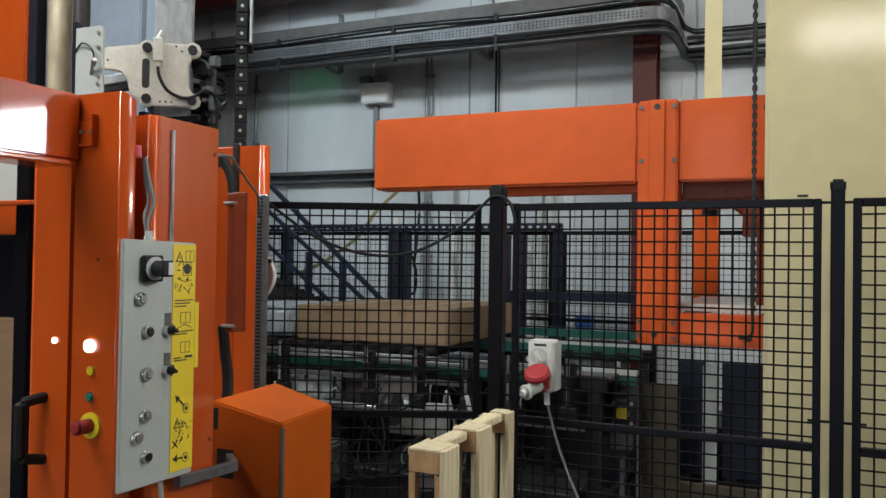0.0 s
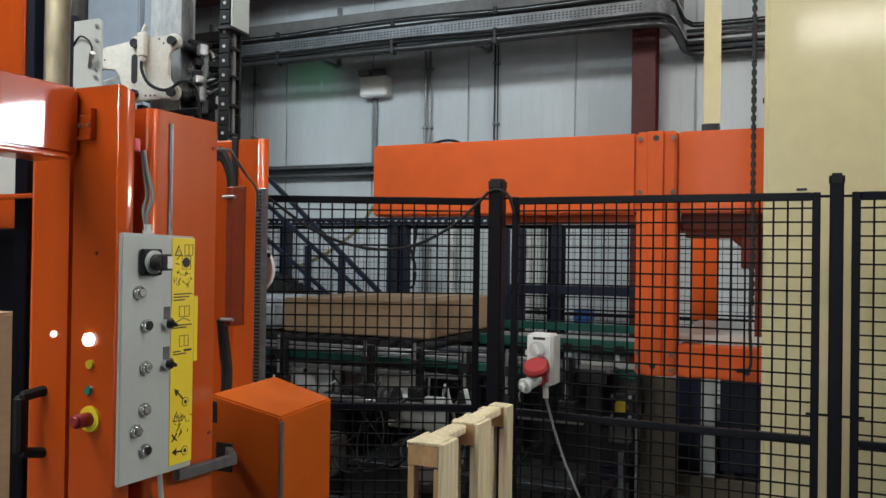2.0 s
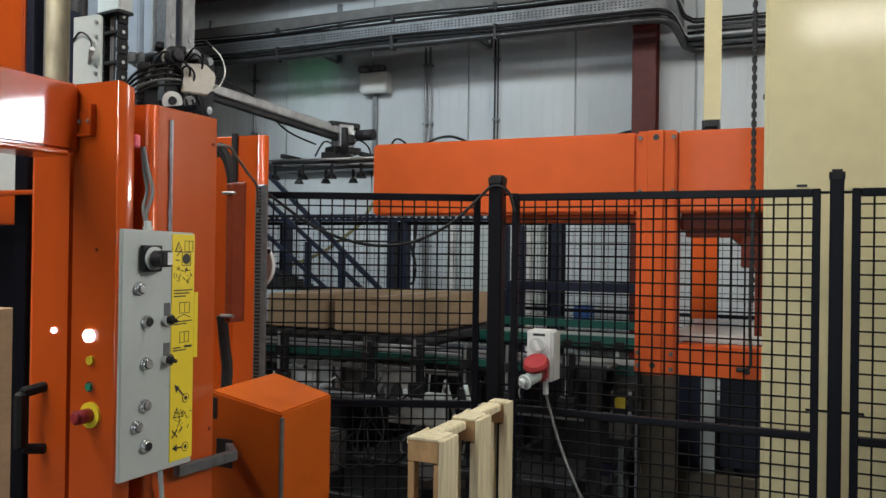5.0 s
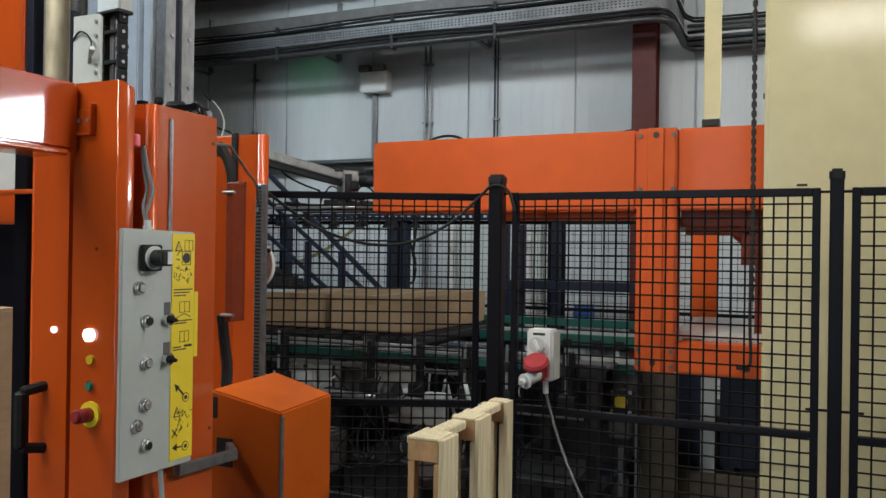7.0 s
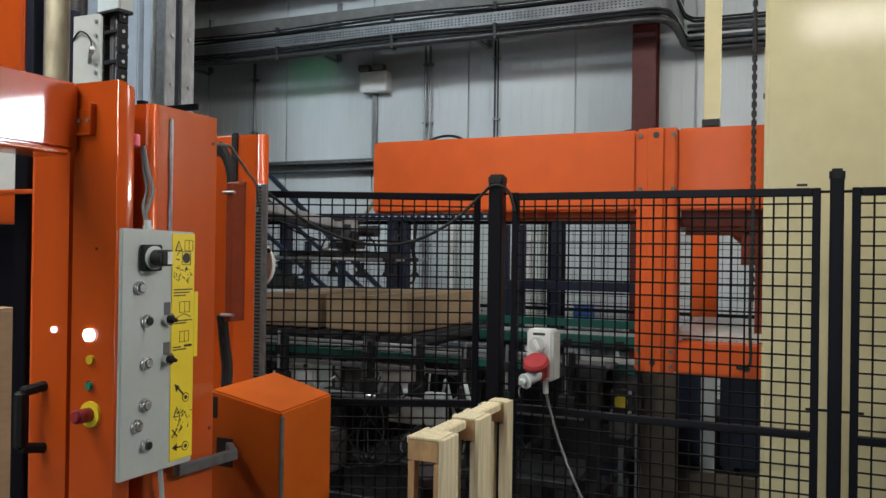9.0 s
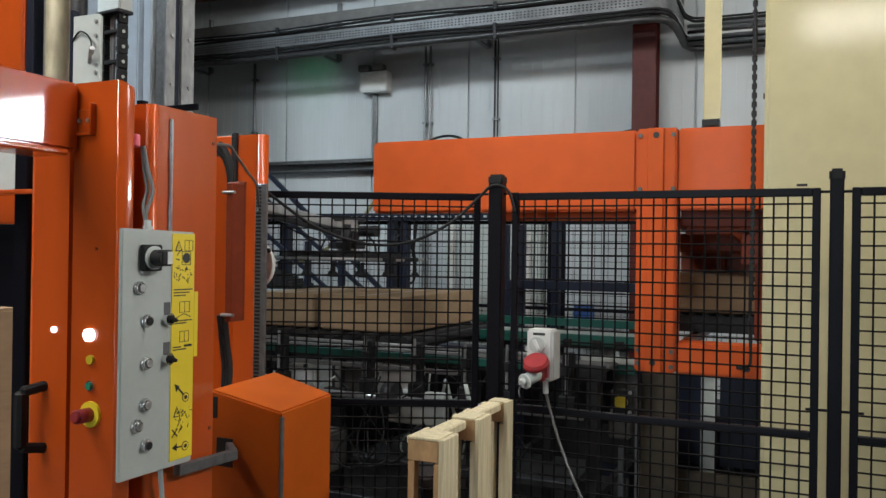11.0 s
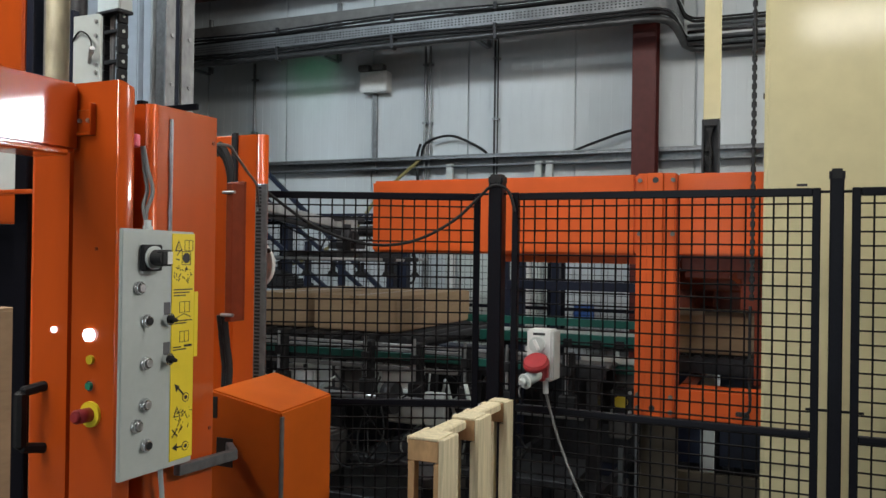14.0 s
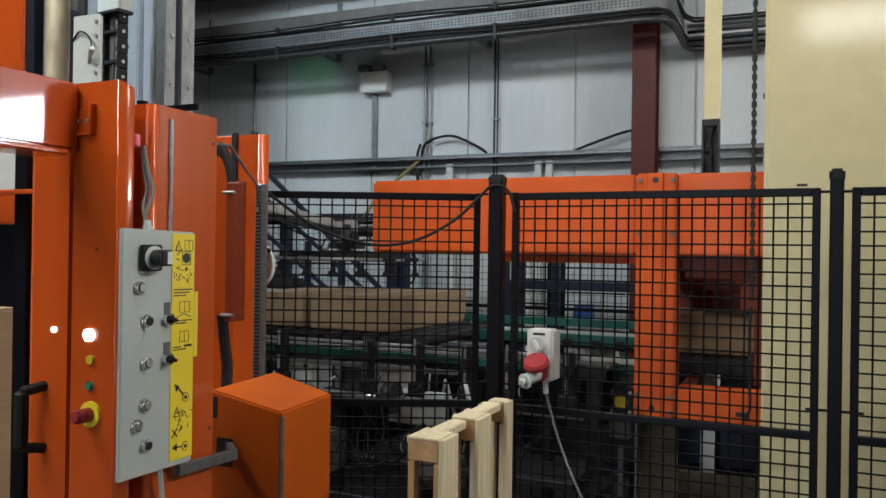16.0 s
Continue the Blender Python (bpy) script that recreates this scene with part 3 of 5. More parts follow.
def build_operator_machine():
    m = thing("wrapping_machine", (-1.9, 2.1, 0), "glossy orange sheet-steel machine frame with operator panel", "machine")
    a = part("door_post", soften(prism(rounded(-2.035, -1.874, 1.64, 1.72, 0.025, 5, (1, 0, 0, 0)), 2, 0, 1.81)), ORANGE, m)
    b = part("front_column", front_sheet(), ORANGE, m)
    c = part("side_column", soften(prism(rounded(-1.92, -1.62, 1.682, 1.945, 0.022, 7, (0, 1, 0, 0)), 2, 0, 1.938)), ORANGE, m)
    # Dark sheet paints the shade between front and side column.
    part("gap_shade_plate", solid((-1.80, 1.70, 0), (-1.65, 1.73, 1.90), 0.004), RED_AND_SHADE, m)
    beam = part("side_beam", joined(prism([(0.3, 1.986), (1.597, 1.986), (1.597, 1.802), (0.3, 1.802)], 0, -1.90, -1.79, 0.010), ), ORANGE, m)
    part("beam_flange", solid((-1.90, 0.3, 1.788), (-1.772, 1.55, 1.803), 0.005), ORANGE, m)
    br = part("bracket", joined(solid((-1.80, 1.585, 1.845), (-1.735, 1.60, 1.855), 0.002), solid((-1.80, 1.595, 1.845), (-1.735, 1.603, 1.915), 0.002), solid((-1.738, 1.578, 1.845), (-1.733, 1.60, 1.93), 0.002)), ORANGE, m)
    for x, z in ((-1.785, 1.885), (-1.755, 1.885)):
        part("bolt", rod((x, 1.595, z), (x, 1.588, z), 0.006, seg=6), STEEL, m)
    part("rivet", rod((-1.725, 1.60, 1.545), (-1.725, 1.597, 1.545), 0.005, seg=8), RED_AND_SHADE, m)
    # lower door with its handle, and the dark opening beside it
    part("door_edge", solid((-2.197, 1.72, 0), (-2.141, 1.76, 1.85), 0.004), BLACK, m)
    part("shelf_edge", solid((-2.45, 1.66, 1.700), (-2.03, 1.715, 1.714), 0.003), ORANGE, m)
    part("shelf_front", solid((-2.45, 1.765, 1.62), (-2.15, 1.775, 1.715), 0.003), ORANGE, m)
    # Black sheet paints the dark inside of the opening.
    part("opening_shade", solid((-2.45, 1.765, 1.36), (-2.15, 1.78, 1.618), 0.004), BLACK, m)
    part("rear_sheet", solid((-2.45, 1.80, 1.716), (-2.20, 1.81, 1.9), 0.003), GREY_PAINT, m)
    h = part("handle", joined(bar((-1.972, 1.575, 0.992), (-1.972, 1.575, 1.152), 0.03, 0.034, 0.009), bar((-1.972, 1.575, 1.148), (-1.955, 1.645, 1.16), 0.026, 0.028, 0.007),
                              bar((-1.972, 1.575, 0.996), (-1.955, 1.645, 0.984), 0.026, 0.028, 0.007)), RUBBER, m, "black plastic door handle")
    # lamp and stop button on the front column, with the lamp's reflection beside it
    part("pilot_lamp_or_glint", joined(rod((-1.743, 1.60, 1.316), (-1.743, 1.590, 1.316), 0.0175, seg=24), rod((-1.743, 1.59, 1.316), (-1.743, 1.584, 1.316), 0.016, 0.009, 24)), LED_OR_GLINT, m, "lit white pilot lamp")
    # Glowing disc paints the pilot lamp's reflection on the door post.
    part("pilot_lamp_or_glint", joined(rod((-1.922, 1.64, 1.318), (-1.922, 1.634, 1.318), 0.0085, seg=20)), LED_OR_GLINT, m, "glowing disc for the reflection of the pilot lamp")
    part("key_switch", rod((-1.738, 1.60, 1.251), (-1.738, 1.592, 1.251), 0.012, seg=20), YELLOW_CAP, m)
    g = part("push_button", rod((-1.736, 1.60, 1.182), (-1.736, 1.592, 1.182), 0.014, seg=20), CHROME, m)
    part("button_cap", rod((-1.736, 1.592, 1.182), (-1.736, 1.586, 1.182), 0.010, seg=20), GREEN_LED, g, "dark green button cap")
    e = part("emergency_stop", rod((-1.735, 1.60, 1.107), (-1.735, 1.592, 1.107), 0.034, seg=32), YELLOW, m, "red stop button on a yellow ring")
    part("mushroom_head", smooth(joined(rod((-1.735, 1.592, 1.107), (-1.735, 1.55, 1.107), 0.019, 0.019, 24), rod((-1.735, 1.55, 1.107), (-1.735, 1.541, 1.107), 0.019, 0.012, 24))), RED, e)
    # rear column, recess and slotted strip
    part("rear_column", soften(prism(rounded(-2.185, -2.040, 2.74, 2.772, 0.028, 5, (0, 1, 0, 0)), 2, 0, 2.02)), ORANGE, m)
    part("rear_plate", solid((-2.33, 2.745, 0), (-2.19, 2.78, 2.022), 0.006), ORANGE, m)
    part("rear_strip", solid((-2.196, 2.725, 1.80), (-2.17, 2.745, 2.03), 0.003), DARK_STEEL, m)
    part("red_channel", joined(solid((-1.945, 2.39, 1.285), (-1.915, 2.46, 1.79), 0.003), solid((-1.985, 2.46, 1.285), (-1.915, 2.47, 1.80), 0.002)), RED_AND_SHADE, m)
    part("hinge", rod((-1.955, 2.385, 1.755), (-1.90, 2.385, 1.755), 0.006, seg=8), STEEL, m)
    part("hinge", rod((-1.955, 2.385, 1.31), (-1.90, 2.385, 1.31), 0.006, seg=8), STEEL, m)
    slot = part("slotted_strip", solid((-2.068, 2.722, 1.0), (-2.012, 2.736, 1.815), 0.003), ZINC, m, "grey slotted steel strip")
    first = None
    for k in range(54):
        if first is None:
            first = o = part("slot", solid((-2.060, 2.7195, 1.015), (-2.036, 2.7225, 1.0235), 0), INK, slot)
        else:
            o = new("slot", first.data)
            o.parent = slot
        o.location = (0, 0, k * 0.0147)
    # Black disc paints the dark hole of the white disc.
    part("disc_hole", rod((-2.04, 2.785, 1.545), (-2.04, 2.778, 1.545), 0.010, seg=10), INK, m)
    part("white_disc", smooth(rod((-2.118, 2.80, 1.485), (-2.118, 2.785, 1.485), 0.100, 0.094, 36)), WHITE, m, "white plastic disc")
    for pts in ([(-2.07, 2.5, 1.95), (-2.04, 2.5, 1.92), (-2.015, 2.5, 1.86), (-2.01, 2.5, 1.78)], [(-2.10, 2.5, 1.945), (-2.06, 2.52, 1.90), (-2.035, 2.52, 1.84), (-2.03, 2.52, 1.77)],
                [(-2.03, 2.47, 1.30), (-2.025, 2.48, 1.2), (-2.01, 2.48, 1.1), (-2.0, 2.46, 1.0)], [(-2.01, 2.47, 1.30), (-2.005, 2.48, 1.2), (-1.99, 2.48, 1.1), (-1.98, 2.46, 1.0)]):
        part("hose", hose(pts, 0.013), RUBBER, m, "black rubber hose")
    part("conduit", hose([(-1.63, 1.93, 1.86), (-1.66, 2.05, 1.87), (-1.75, 2.2, 1.86), (-1.86, 2.4, 1.83), (-1.97, 2.6, 1.80), (-2.045, 2.715, 1.74), (-2.05, 2.715, 1.70)], 0.0048), CORD, m)
    for y, z in ((1.70, 1.50), (1.93, 1.02), (1.93, 1.86), (1.71, 1.30)):
        part("rivet", rod((-1.62, y, z), (-1.617, y, z), 0.006, seg=8), RED_AND_SHADE, m)
    part("chrome_rod", rod((-1.616, 1.752, 1.44), (-1.616, 1.752, 1.905), 0.0055), STEEL, m)
    part("signal_tag", solid((-1.655, 1.63, 1.815), (-1.625, 1.65, 1.85), 0.004), PINK, m, "pink plastic connector")
    for dx in (0.0, 0.012):
        part("panel_cable", hose([(-1.632 + dx * 0.4, 1.66, 1.82), (-1.628 + dx, 1.665, 1.76), (-1.612 + dx * 1.6, 1.66, 1.70), (-1.605 + dx, 1.64, 1.66 - dx), (-1.59, 1.635, 1.62)], 0.0055), CORD, m)
    # motor guard
    q = thing("motor_guard", (-1.77, 2.46, 0), "orange sheet-steel guard with a sloping lid beside the machine", "machine guard")
    bm = bmesh.new()
    top = [(-1.925, 2.30, 1.054), (-1.627, 2.30, 1.001), (-1.627, 2.62, 1.016), (-1.913, 2.66, 1.072)]
    lo = [bm.verts.new((p[0], p[1], 0.0)) for p in top]
    hi = [bm.verts.new(p) for p in top]
    bm.faces.new(lo[::-1]), bm.faces.new(hi)
    for i in range(4):
        bm.faces.new((lo[i], lo[(i + 1) % 4], hi[(i + 1) % 4], hi[i]))
    bmesh.ops.recalc_face_normals(bm, faces=bm.faces)
    bmesh.ops.bevel(bm, geom=list(bm.edges), offset=0.006, segments=2, affect="EDGES")
    part("shell", bm, ORANGE_GUARD, q)
    part("seam_strip", solid((-1.628, 2.294, 0.0), (-1.618, 2.31, 0.985), 0.002), ZINC, q)
    part("opening", solid((-1.895, 2.297, 0.79), (-1.825, 2.3015, 0.89), 0.001), INK, q)
    part("opening", solid((-1.913, 2.297, 0.955), (-1.895, 2.3015, 1.03), 0.001), INK, q)
    # arm that carries the panel
    part("panel_arm", bar((-1.596, 1.77, 0.935), (-1.596, 2.02, 0.925), 0.024, 0.03), TRAY, m, "grey square steel panel arm")
    part("panel_arm", bar((-1.596, 2.015, 0.925), (-1.85, 2.31, 0.86), 0.024, 0.03), TRAY, m)


def build_operator_panel():
    p = thing("operator_box", (-1.575, 1.655, 0.97), "grey operator box with switches and a yellow instruction label", "switch box")
    box = part("housing", prism([(1.526, 1.598), (1.787, 1.594), (1.787, 0.962), (1.526, 0.965)], 0, -1.573, -1.56, 0.003), PANEL_GREY, p)
    part("back_box", solid((-1.612, 1.60, 1.0), (-1.575, 1.77, 1.56), 0.004), PANEL_GREY, p)
    lab = part("label_plate", solid((-1.5602, 1.699, 0.978), (-1.5575, 1.786, 1.589), 0.001), YELLOW, p, "yellow instruction label with black pictograms")
    part("label_tab", solid((-1.5602, 1.787, 1.25), (-1.558, 1.803, 1.43), 0.001), YELLOW, lab)

    def mark(bm, mat=INK):
        part("print", bm, mat, lab)

    def rect(y0, z0, y1, z1, mat=INK, lift=0.0006):
        mark(solid((-1.5575, y0, z0), (-1.5575 + lift, y1, z1), 0), mat)

    def stroke(y0, z0, y1, z1, w=0.003):
        mark(bar((-1.557, y0, z0), (-1.557, y1, z1), 0.001, w, 0))

    def frame_box(y0, z0, y1, z1, split=True):
        t = 0.0016
        bm = bmesh.new()
        for p0, p1 in (((y0, z0), (y1, z0 + t)), ((y0, z1 - t), (y1, z1)), ((y0, z0), (y0 + t, z1)), ((y1 - t, z0), (y1, z1))):
            solid((-1.5575, *p0), (-1.5569, *p1), 0, bm=bm)
        if split:
            solid((-1.5575, (y0 + y1) / 2, z0), (-1.5569, (y0 + y1) / 2 + t, z1), 0, bm=bm)
        mark(bm)

    def warning(y, z, s):
        mark(prism([(y - s, z - s), (y + s, z - s), (y, z + s)], 0, -1.5576, -1.5569))
        mark(prism([(y - s * 0.62, z - s * 0.8), (y + s * 0.62, z - s * 0.8), (y, z + s * 0.6)], 0, -1.5572, -1.5566), YELLOW)
        rect(y - 0.001, z - s * 0.6, y + 0.001, z + s * 0.1, INK, 0.0012)

    def dial(y, z):
        mark(rod((-1.5578, y, z), (-1.5568, y, z), 0.013, seg=24))
        mark(rod((-1.5575, y, z), (-1.5563, y, z), 0.0108, seg=22), YELLOW)
        mark(rod((-1.5575, y, z), (-1.5558, y, z), 0.0058, seg=14))
    random.seed(5)
    warning(1.722, 1.556, 0.015)
    frame_box(1.745, 1.542, 1.778, 1.572)
    frame_box(1.735, 1.504, 1.770, 1.545 - 0.004, False)
    mark(rod((-1.5575, 1.752, 1.523), (-1.5562, 1.752, 1.523), 0.014, seg=18))
    stroke(1.716, 1.53, 1.73, 1.545, 0.002), stroke(1.712, 1.52, 1.726, 1.518, 0.003)
    for k in range(26):
        y, z = random.uniform(1.708, 1.772), random.uniform(1.462, 1.495)
        stroke(y, z, y + random.uniform(-0.008, 0.008), z + random.uniform(-0.010, 0.010), 0.0018)
    for z, w in ((1.436, 0.072), (1.428, 0.06), (1.420, 0.045), (1.352, 0.072), (1.345, 0.05), (1.281, 0.030), (1.274, 0.05)):
        rect(1.706, z, 1.706 + w, z + 0.0032)
    rect(1.748, 1.281, 1.778, 1.287)
    frame_box(1.728, 1.375, 1.768, 1.405), frame_box(1.730, 1.295, 1.766, 1.325)
    stroke(1.716, 1.362, 1.745, 1.372, 0.002), stroke(1.745, 1.372, 1.772, 1.362, 0.002)
    dial(1.757, 1.143), dial(1.758, 1.010)
    stroke(1.748, 1.152, 1.727, 1.172, 0.0045)
    mark(prism([(1.714, 1.184), (1.733, 1.176), (1.721, 1.161)], 0, -1.5576, -1.5569))
    stroke(1.745, 1.011, 1.724, 1.012, 0.0045)
    mark(prism([(1.708, 1.013), (1.726, 1.023), (1.726, 1.002)], 0, -1.5576, -1.5569))
    warning(1.724, 1.108, 0.014)
    for k in range(30):
        y, z = random.uniform(1.722, 1.774), random.uniform(1.05, 1.115)
        stroke(y, z, y + random.uniform(-0.010, 0.010), z + random.uniform(-0.012, 0.012), 0.0018)
    stroke(1.707, 1.042, 1.727, 1.062, 0.0035), stroke(1.727, 1.042, 1.707, 1.062, 0.0035)
    # main switch
    s = part("main_switch", solid((-1.56, 1.583, 1.49), (-1.545, 1.652, 1.558), 0.004), RUBBER, p, "black rotary main switch")
    part("dial", rod((-1.545, 1.617, 1.524), (-1.538, 1.617, 1.524), 0.030, seg=28), GREY_PAINT, s)
    k = part("knob", joined(rod((-1.538, 1.617, 1.524), (-1.505, 1.617, 1.524), 0.021, 0.019, 24), solid((-1.525, 1.602, 1.503), (-1.503, 1.645, 1.545), 0.005)), RUBBER, s)
    part("knob_mark", solid((-1.5035, 1.622, 1.508), (-1.5015, 1.640, 1.540), 0.001), WHITE, k)
    for y, z, dark in ((1.582, 1.447, False), (1.609, 1.361, True), (1.609, 1.253, False), (1.607, 1.146, False), (1.579, 1.096, False), (1.612, 1.041, True)):
        r = part("push_button", smooth(joined(rod((-1.56, y, z), (-1.552, y, z), 0.0175, 0.0170, 24), rod((-1.552, y, z), (-1.545, y, z), 0.0170, 0.012, 24))), CHROME, p)
        part("button_cap", rod((-1.548, y, z), (-1.543, y, z), 0.0098, seg=20), RUBBER if dark else STEEL, r)
    for z in (1.364, 1.258):
        part("legend_plate", solid((-1.5603, 1.672, z + 0.003), (-1.5585, 1.696, z + 0.042), 0.001), LEGEND, p)
        r = part("selector_switch", rod((-1.56, 1.684, z - 0.003), (-1.546, 1.684, z - 0.003), 0.0175, 0.0160, 24), CHROME, p)
        part("selector_knob", joined(rod((-1.546, 1.684, z - 0.003), (-1.540, 1.684, z - 0.003), 0.011, seg=18), bar((-1.535, 1.675, z + 0.001), (-1.535, 1.692, z - 0.007), 0.016, 0.009)), RUBBER, r)
    part("cable_gland", joined(rod((-1.587, 1.638, 1.595), (-1.587, 1.638, 1.607), 0.013, seg=6), rod((-1.587, 1.638, 1.607), (-1.587, 1.638, 1.622), 0.010, seg=12)), GREY_PAINT, p)
    part("hose", hose([(-1.59, 1.70, 0.962), (-1.592, 1.705, 0.93), (-1.60, 1.72, 0.85), (-1.60, 1.72, 0.6)], 0.007), PANEL_GREY, p)


def build_load():
    w = thing("carton_stack", (-2.78, 2.1, 0), "tall brown carton load on the wrapping turntable", "box")
    part("box", solid((-3.0, 1.95, 0.16), (-2.56, 2.28, 1.33), 0.01, 2), CARD, w)
    part("wrap_base", solid((-3.0, 1.95, 0.0), (-2.56, 2.28, 0.157), 0.01), WOOD, w)
    return w


def build_left_pipes():
    s = thing("machine_upright", (-3.0, 2.35, 0), "orange painted steel upright behind the machine", "machine frame")
    part("slab", solid((-3.25, 2.32, 0), (-2.925, 2.42, 4.2), 0.01), ORANGE, s)
    part("dark_edge", solid((-2.921, 2.33, 0), (-2.88, 2.40, 4.2), 0.004), NAVY, s)
    s = thing("guide_pipe", (-2.75, 2.35, 0), "worn cream painted guide column", "pipe")
    part("tube", smooth(rod((-2.775, 2.36, 0), (-2.775, 2.36, 4.2), 0.045, seg=20)), WORN_CREAM, s)
    part("clamp", solid((-2.86, 2.36, 0.0), (-2.825, 2.40, 4.2), 0.004), STEEL, s)
    s = thing("guide_pipe", (-2.64, 2.35, 0), "dark steel guide column", "pipe")
    part("tube", smooth(rod((-2.66, 2.36, 0), (-2.66, 2.36, 4.2), 0.032, seg=20)), DARK_STEEL, s)
    s = thing("sensor_mount", (-2.55, 2.33, 2.18), "pale green-white steel plate with a sensor and cable", "plate")
    part("plate", prism(rounded(-2.62, -2.478, 1.9, 2.44, 0.02, corners=(0, 0, 1, 0)), 1, 2.30, 2.31), GREY_PAINT, s)
    part("edge_strip", solid((-2.64, 2.298, 1.9), (-2.622, 2.33, 2.47), 0.003), NAVY, s)
    for z in (2.41, 2.355, 2.245, 2.235 - 0.02):
        part("bolt", rod((-2.497, 2.30, z), (-2.497, 2.291, z), 0.008, seg=6), STEEL, s)
    part("sensor", joined(rod((-2.535, 2.30, 2.255), (-2.50, 2.275, 2.29), 0.007, seg=12), rod((-2.505, 2.28, 2.285), (-2.485, 2.268, 2.30), 0.010, seg=12)), STEEL, s)
    part("lead", hose([(-2.622, 2.298, 2.345), (-2.58, 2.29, 2.375), (-2.53, 2.28, 2.36), (-2.505, 2.28, 2.33), (-2.497, 2.275, 2.30)], 0.0035), RUBBER, s)
    f = thing("fence_rail", (-3.2, 3.0, 2.1), "black steel guard rail behind the mast", "rail")
    part("rail", bar((-3.6, 3.1, 2.23), (-2.7, 3.1, 2.23), 0.02, 0.03), BLACK, f)
    part("post", bar((-3.05, 3.1, 0), (-3.05, 3.1, 2.28), 0.04, 0.04), BLACK, f)
    g = thing("switch_cabinet", (-5.1, 5.2, 0), "tall pale grey sheet-steel switch cabinet with a small dark label", "cabinet")
    part("body", solid((-5.75, 4.95, 0), (-4.93, 5.12, 4.6), 0.01, 2), CABINET_GREY, g)
    part("body", solid((-4.926, 5.0, 0), (-4.67, 5.12, 4.6), 0.01, 2), CABINET_GREY, g)
    part("nameplate", solid((-5.18, 4.944, 3.145), (-5.02, 4.949, 3.175), 0.001), INK, g, "small dark nameplate")
    part("lug", bar((-5.15, 4.945, 3.13), (-5.12, 4.945, 3.09), 0.012, 0.012), STEEL, g)


# ---- the swinging manipulator ----
MAST = (-3.287, 3.56)


def build_mast():
    x, y = MAST
    m = thing("manipulator_mast", (x, y, 0), "grey steel manipulator mast that turns on its foot", "machine")

    def add(name, bm, mat, label=""):
        return part(name, bm, mat, m, label, local=True)
    add("foot", rod((0, 0, 0), (0, 0, 0.25), 0.28, 0.22, 28), DARK_STEEL)
    add("column", solid((-0.080, -0.046, 0.25), (0.080, 0.046, 4.3), 0.006), STEEL)
    add("front_plate", solid((-0.098, -0.068, 0.3), (0.098, -0.048, 4.3), 0.003), MAST_GREY)
    add("rear_plate", solid((-0.098, 0.048, 0.3), (-0.01, 0.068, 4.3), 0.003), MAST_GREY)
    add("rear_plate", solid((0.035, 0.048, 0.3), (0.098, 0.068, 4.3), 0.003), MAST_GREY)
    add("guide_slot", solid((0.0, 0.047, 0.3), (0.025, 0.056, 4.3), 0), NAVY)
    for z in (2.45, 2.72, 2.99, 3.26):
        for dx in (-0.06, 0.06):
            add("bolt", rod((dx, -0.068, z), (dx, -0.076, z), 0.012, seg=6), STEEL)
            add("bolt", rod((dx, 0.068, z), (dx, 0.076, z), 0.012, seg=6), STEEL)
    # energy chain of plastic links that stands out from the mast, open like a ladder
    ch = add("energy_chain", joined(*[rod((dx, dy, 1.2), (dx, dy, 4.3), r, seg=8) for dx, dy, r in ((-0.035, 0.0, 0.011), (-0.008, 0.012, 0.008), (0.026, -0.004, 0.013))]), CORD, "black plastic energy chain with grey cables")
    ch.matrix_basis = pose(0.37, 0, 0, 0, 0, -90)
    link = None
    for k in range(39):
        z = 1.22 + k * 0.0785
        if link is None:
            link = part("link", solid((-0.068, -0.031, 0), (-0.050, 0.031, 0.0765), 0.004), RUBBER, ch, local=True)
            link_far = part("link", solid((0.050, -0.031, 0), (0.068, 0.031, 0.0765), 0.004), RUBBER, ch, local=True)
            pin = part("pin", rod((-0.068, 0, 0.037), (-0.071, 0, 0.037), 0.009, seg=10), SLAB, ch, "pale link pin", local=True)
            pin_far = part("pin", rod((0.068, 0, 0.037), (0.071, 0, 0.037), 0.009, seg=10), SLAB, ch, "pale link pin", local=True)
            rung = part("rung", joined(solid((-0.050, -0.030, 0.028), (0.050, 0.030, 0.046), 0.002)), RUBBER, ch, local=True)
            for o in (link, link_far, pin, pin_far, rung):
                o.location = (0, 0, z)
        else:
            for src, nm in ((link, "link"), (link_far, "link"), (pin, "pin"), (pin_far, "pin"), (rung, "rung")):
                if nm == "rung" and k % 2:
                    continue
                o = new(nm, src.data)
                o.parent, o.location = ch, (0, 0, z)
    add("chain_cover", joined(solid((0.414, -0.075, 2.775), (0.424, 0.098, 4.3), 0.002), solid((0.34, 0.086, 2.775), (0.413, 0.098, 4.3), 0.002)), GREY_PAINT, "pale grey sheet cover")
    add("chain_foot", solid((0.335, -0.085, 2.757), (0.428, 0.102, 2.774), 0.003), DARK_STEEL)
    add("chain_bracket", bar((0.08, 0, 3.6), (0.345, 0, 3.6), 0.04, 0.04), STEEL)
    add("chain_bracket", bar((0.08, 0, 1.3), (0.345, 0, 1.3), 0.04, 0.04), STEEL)
    return m


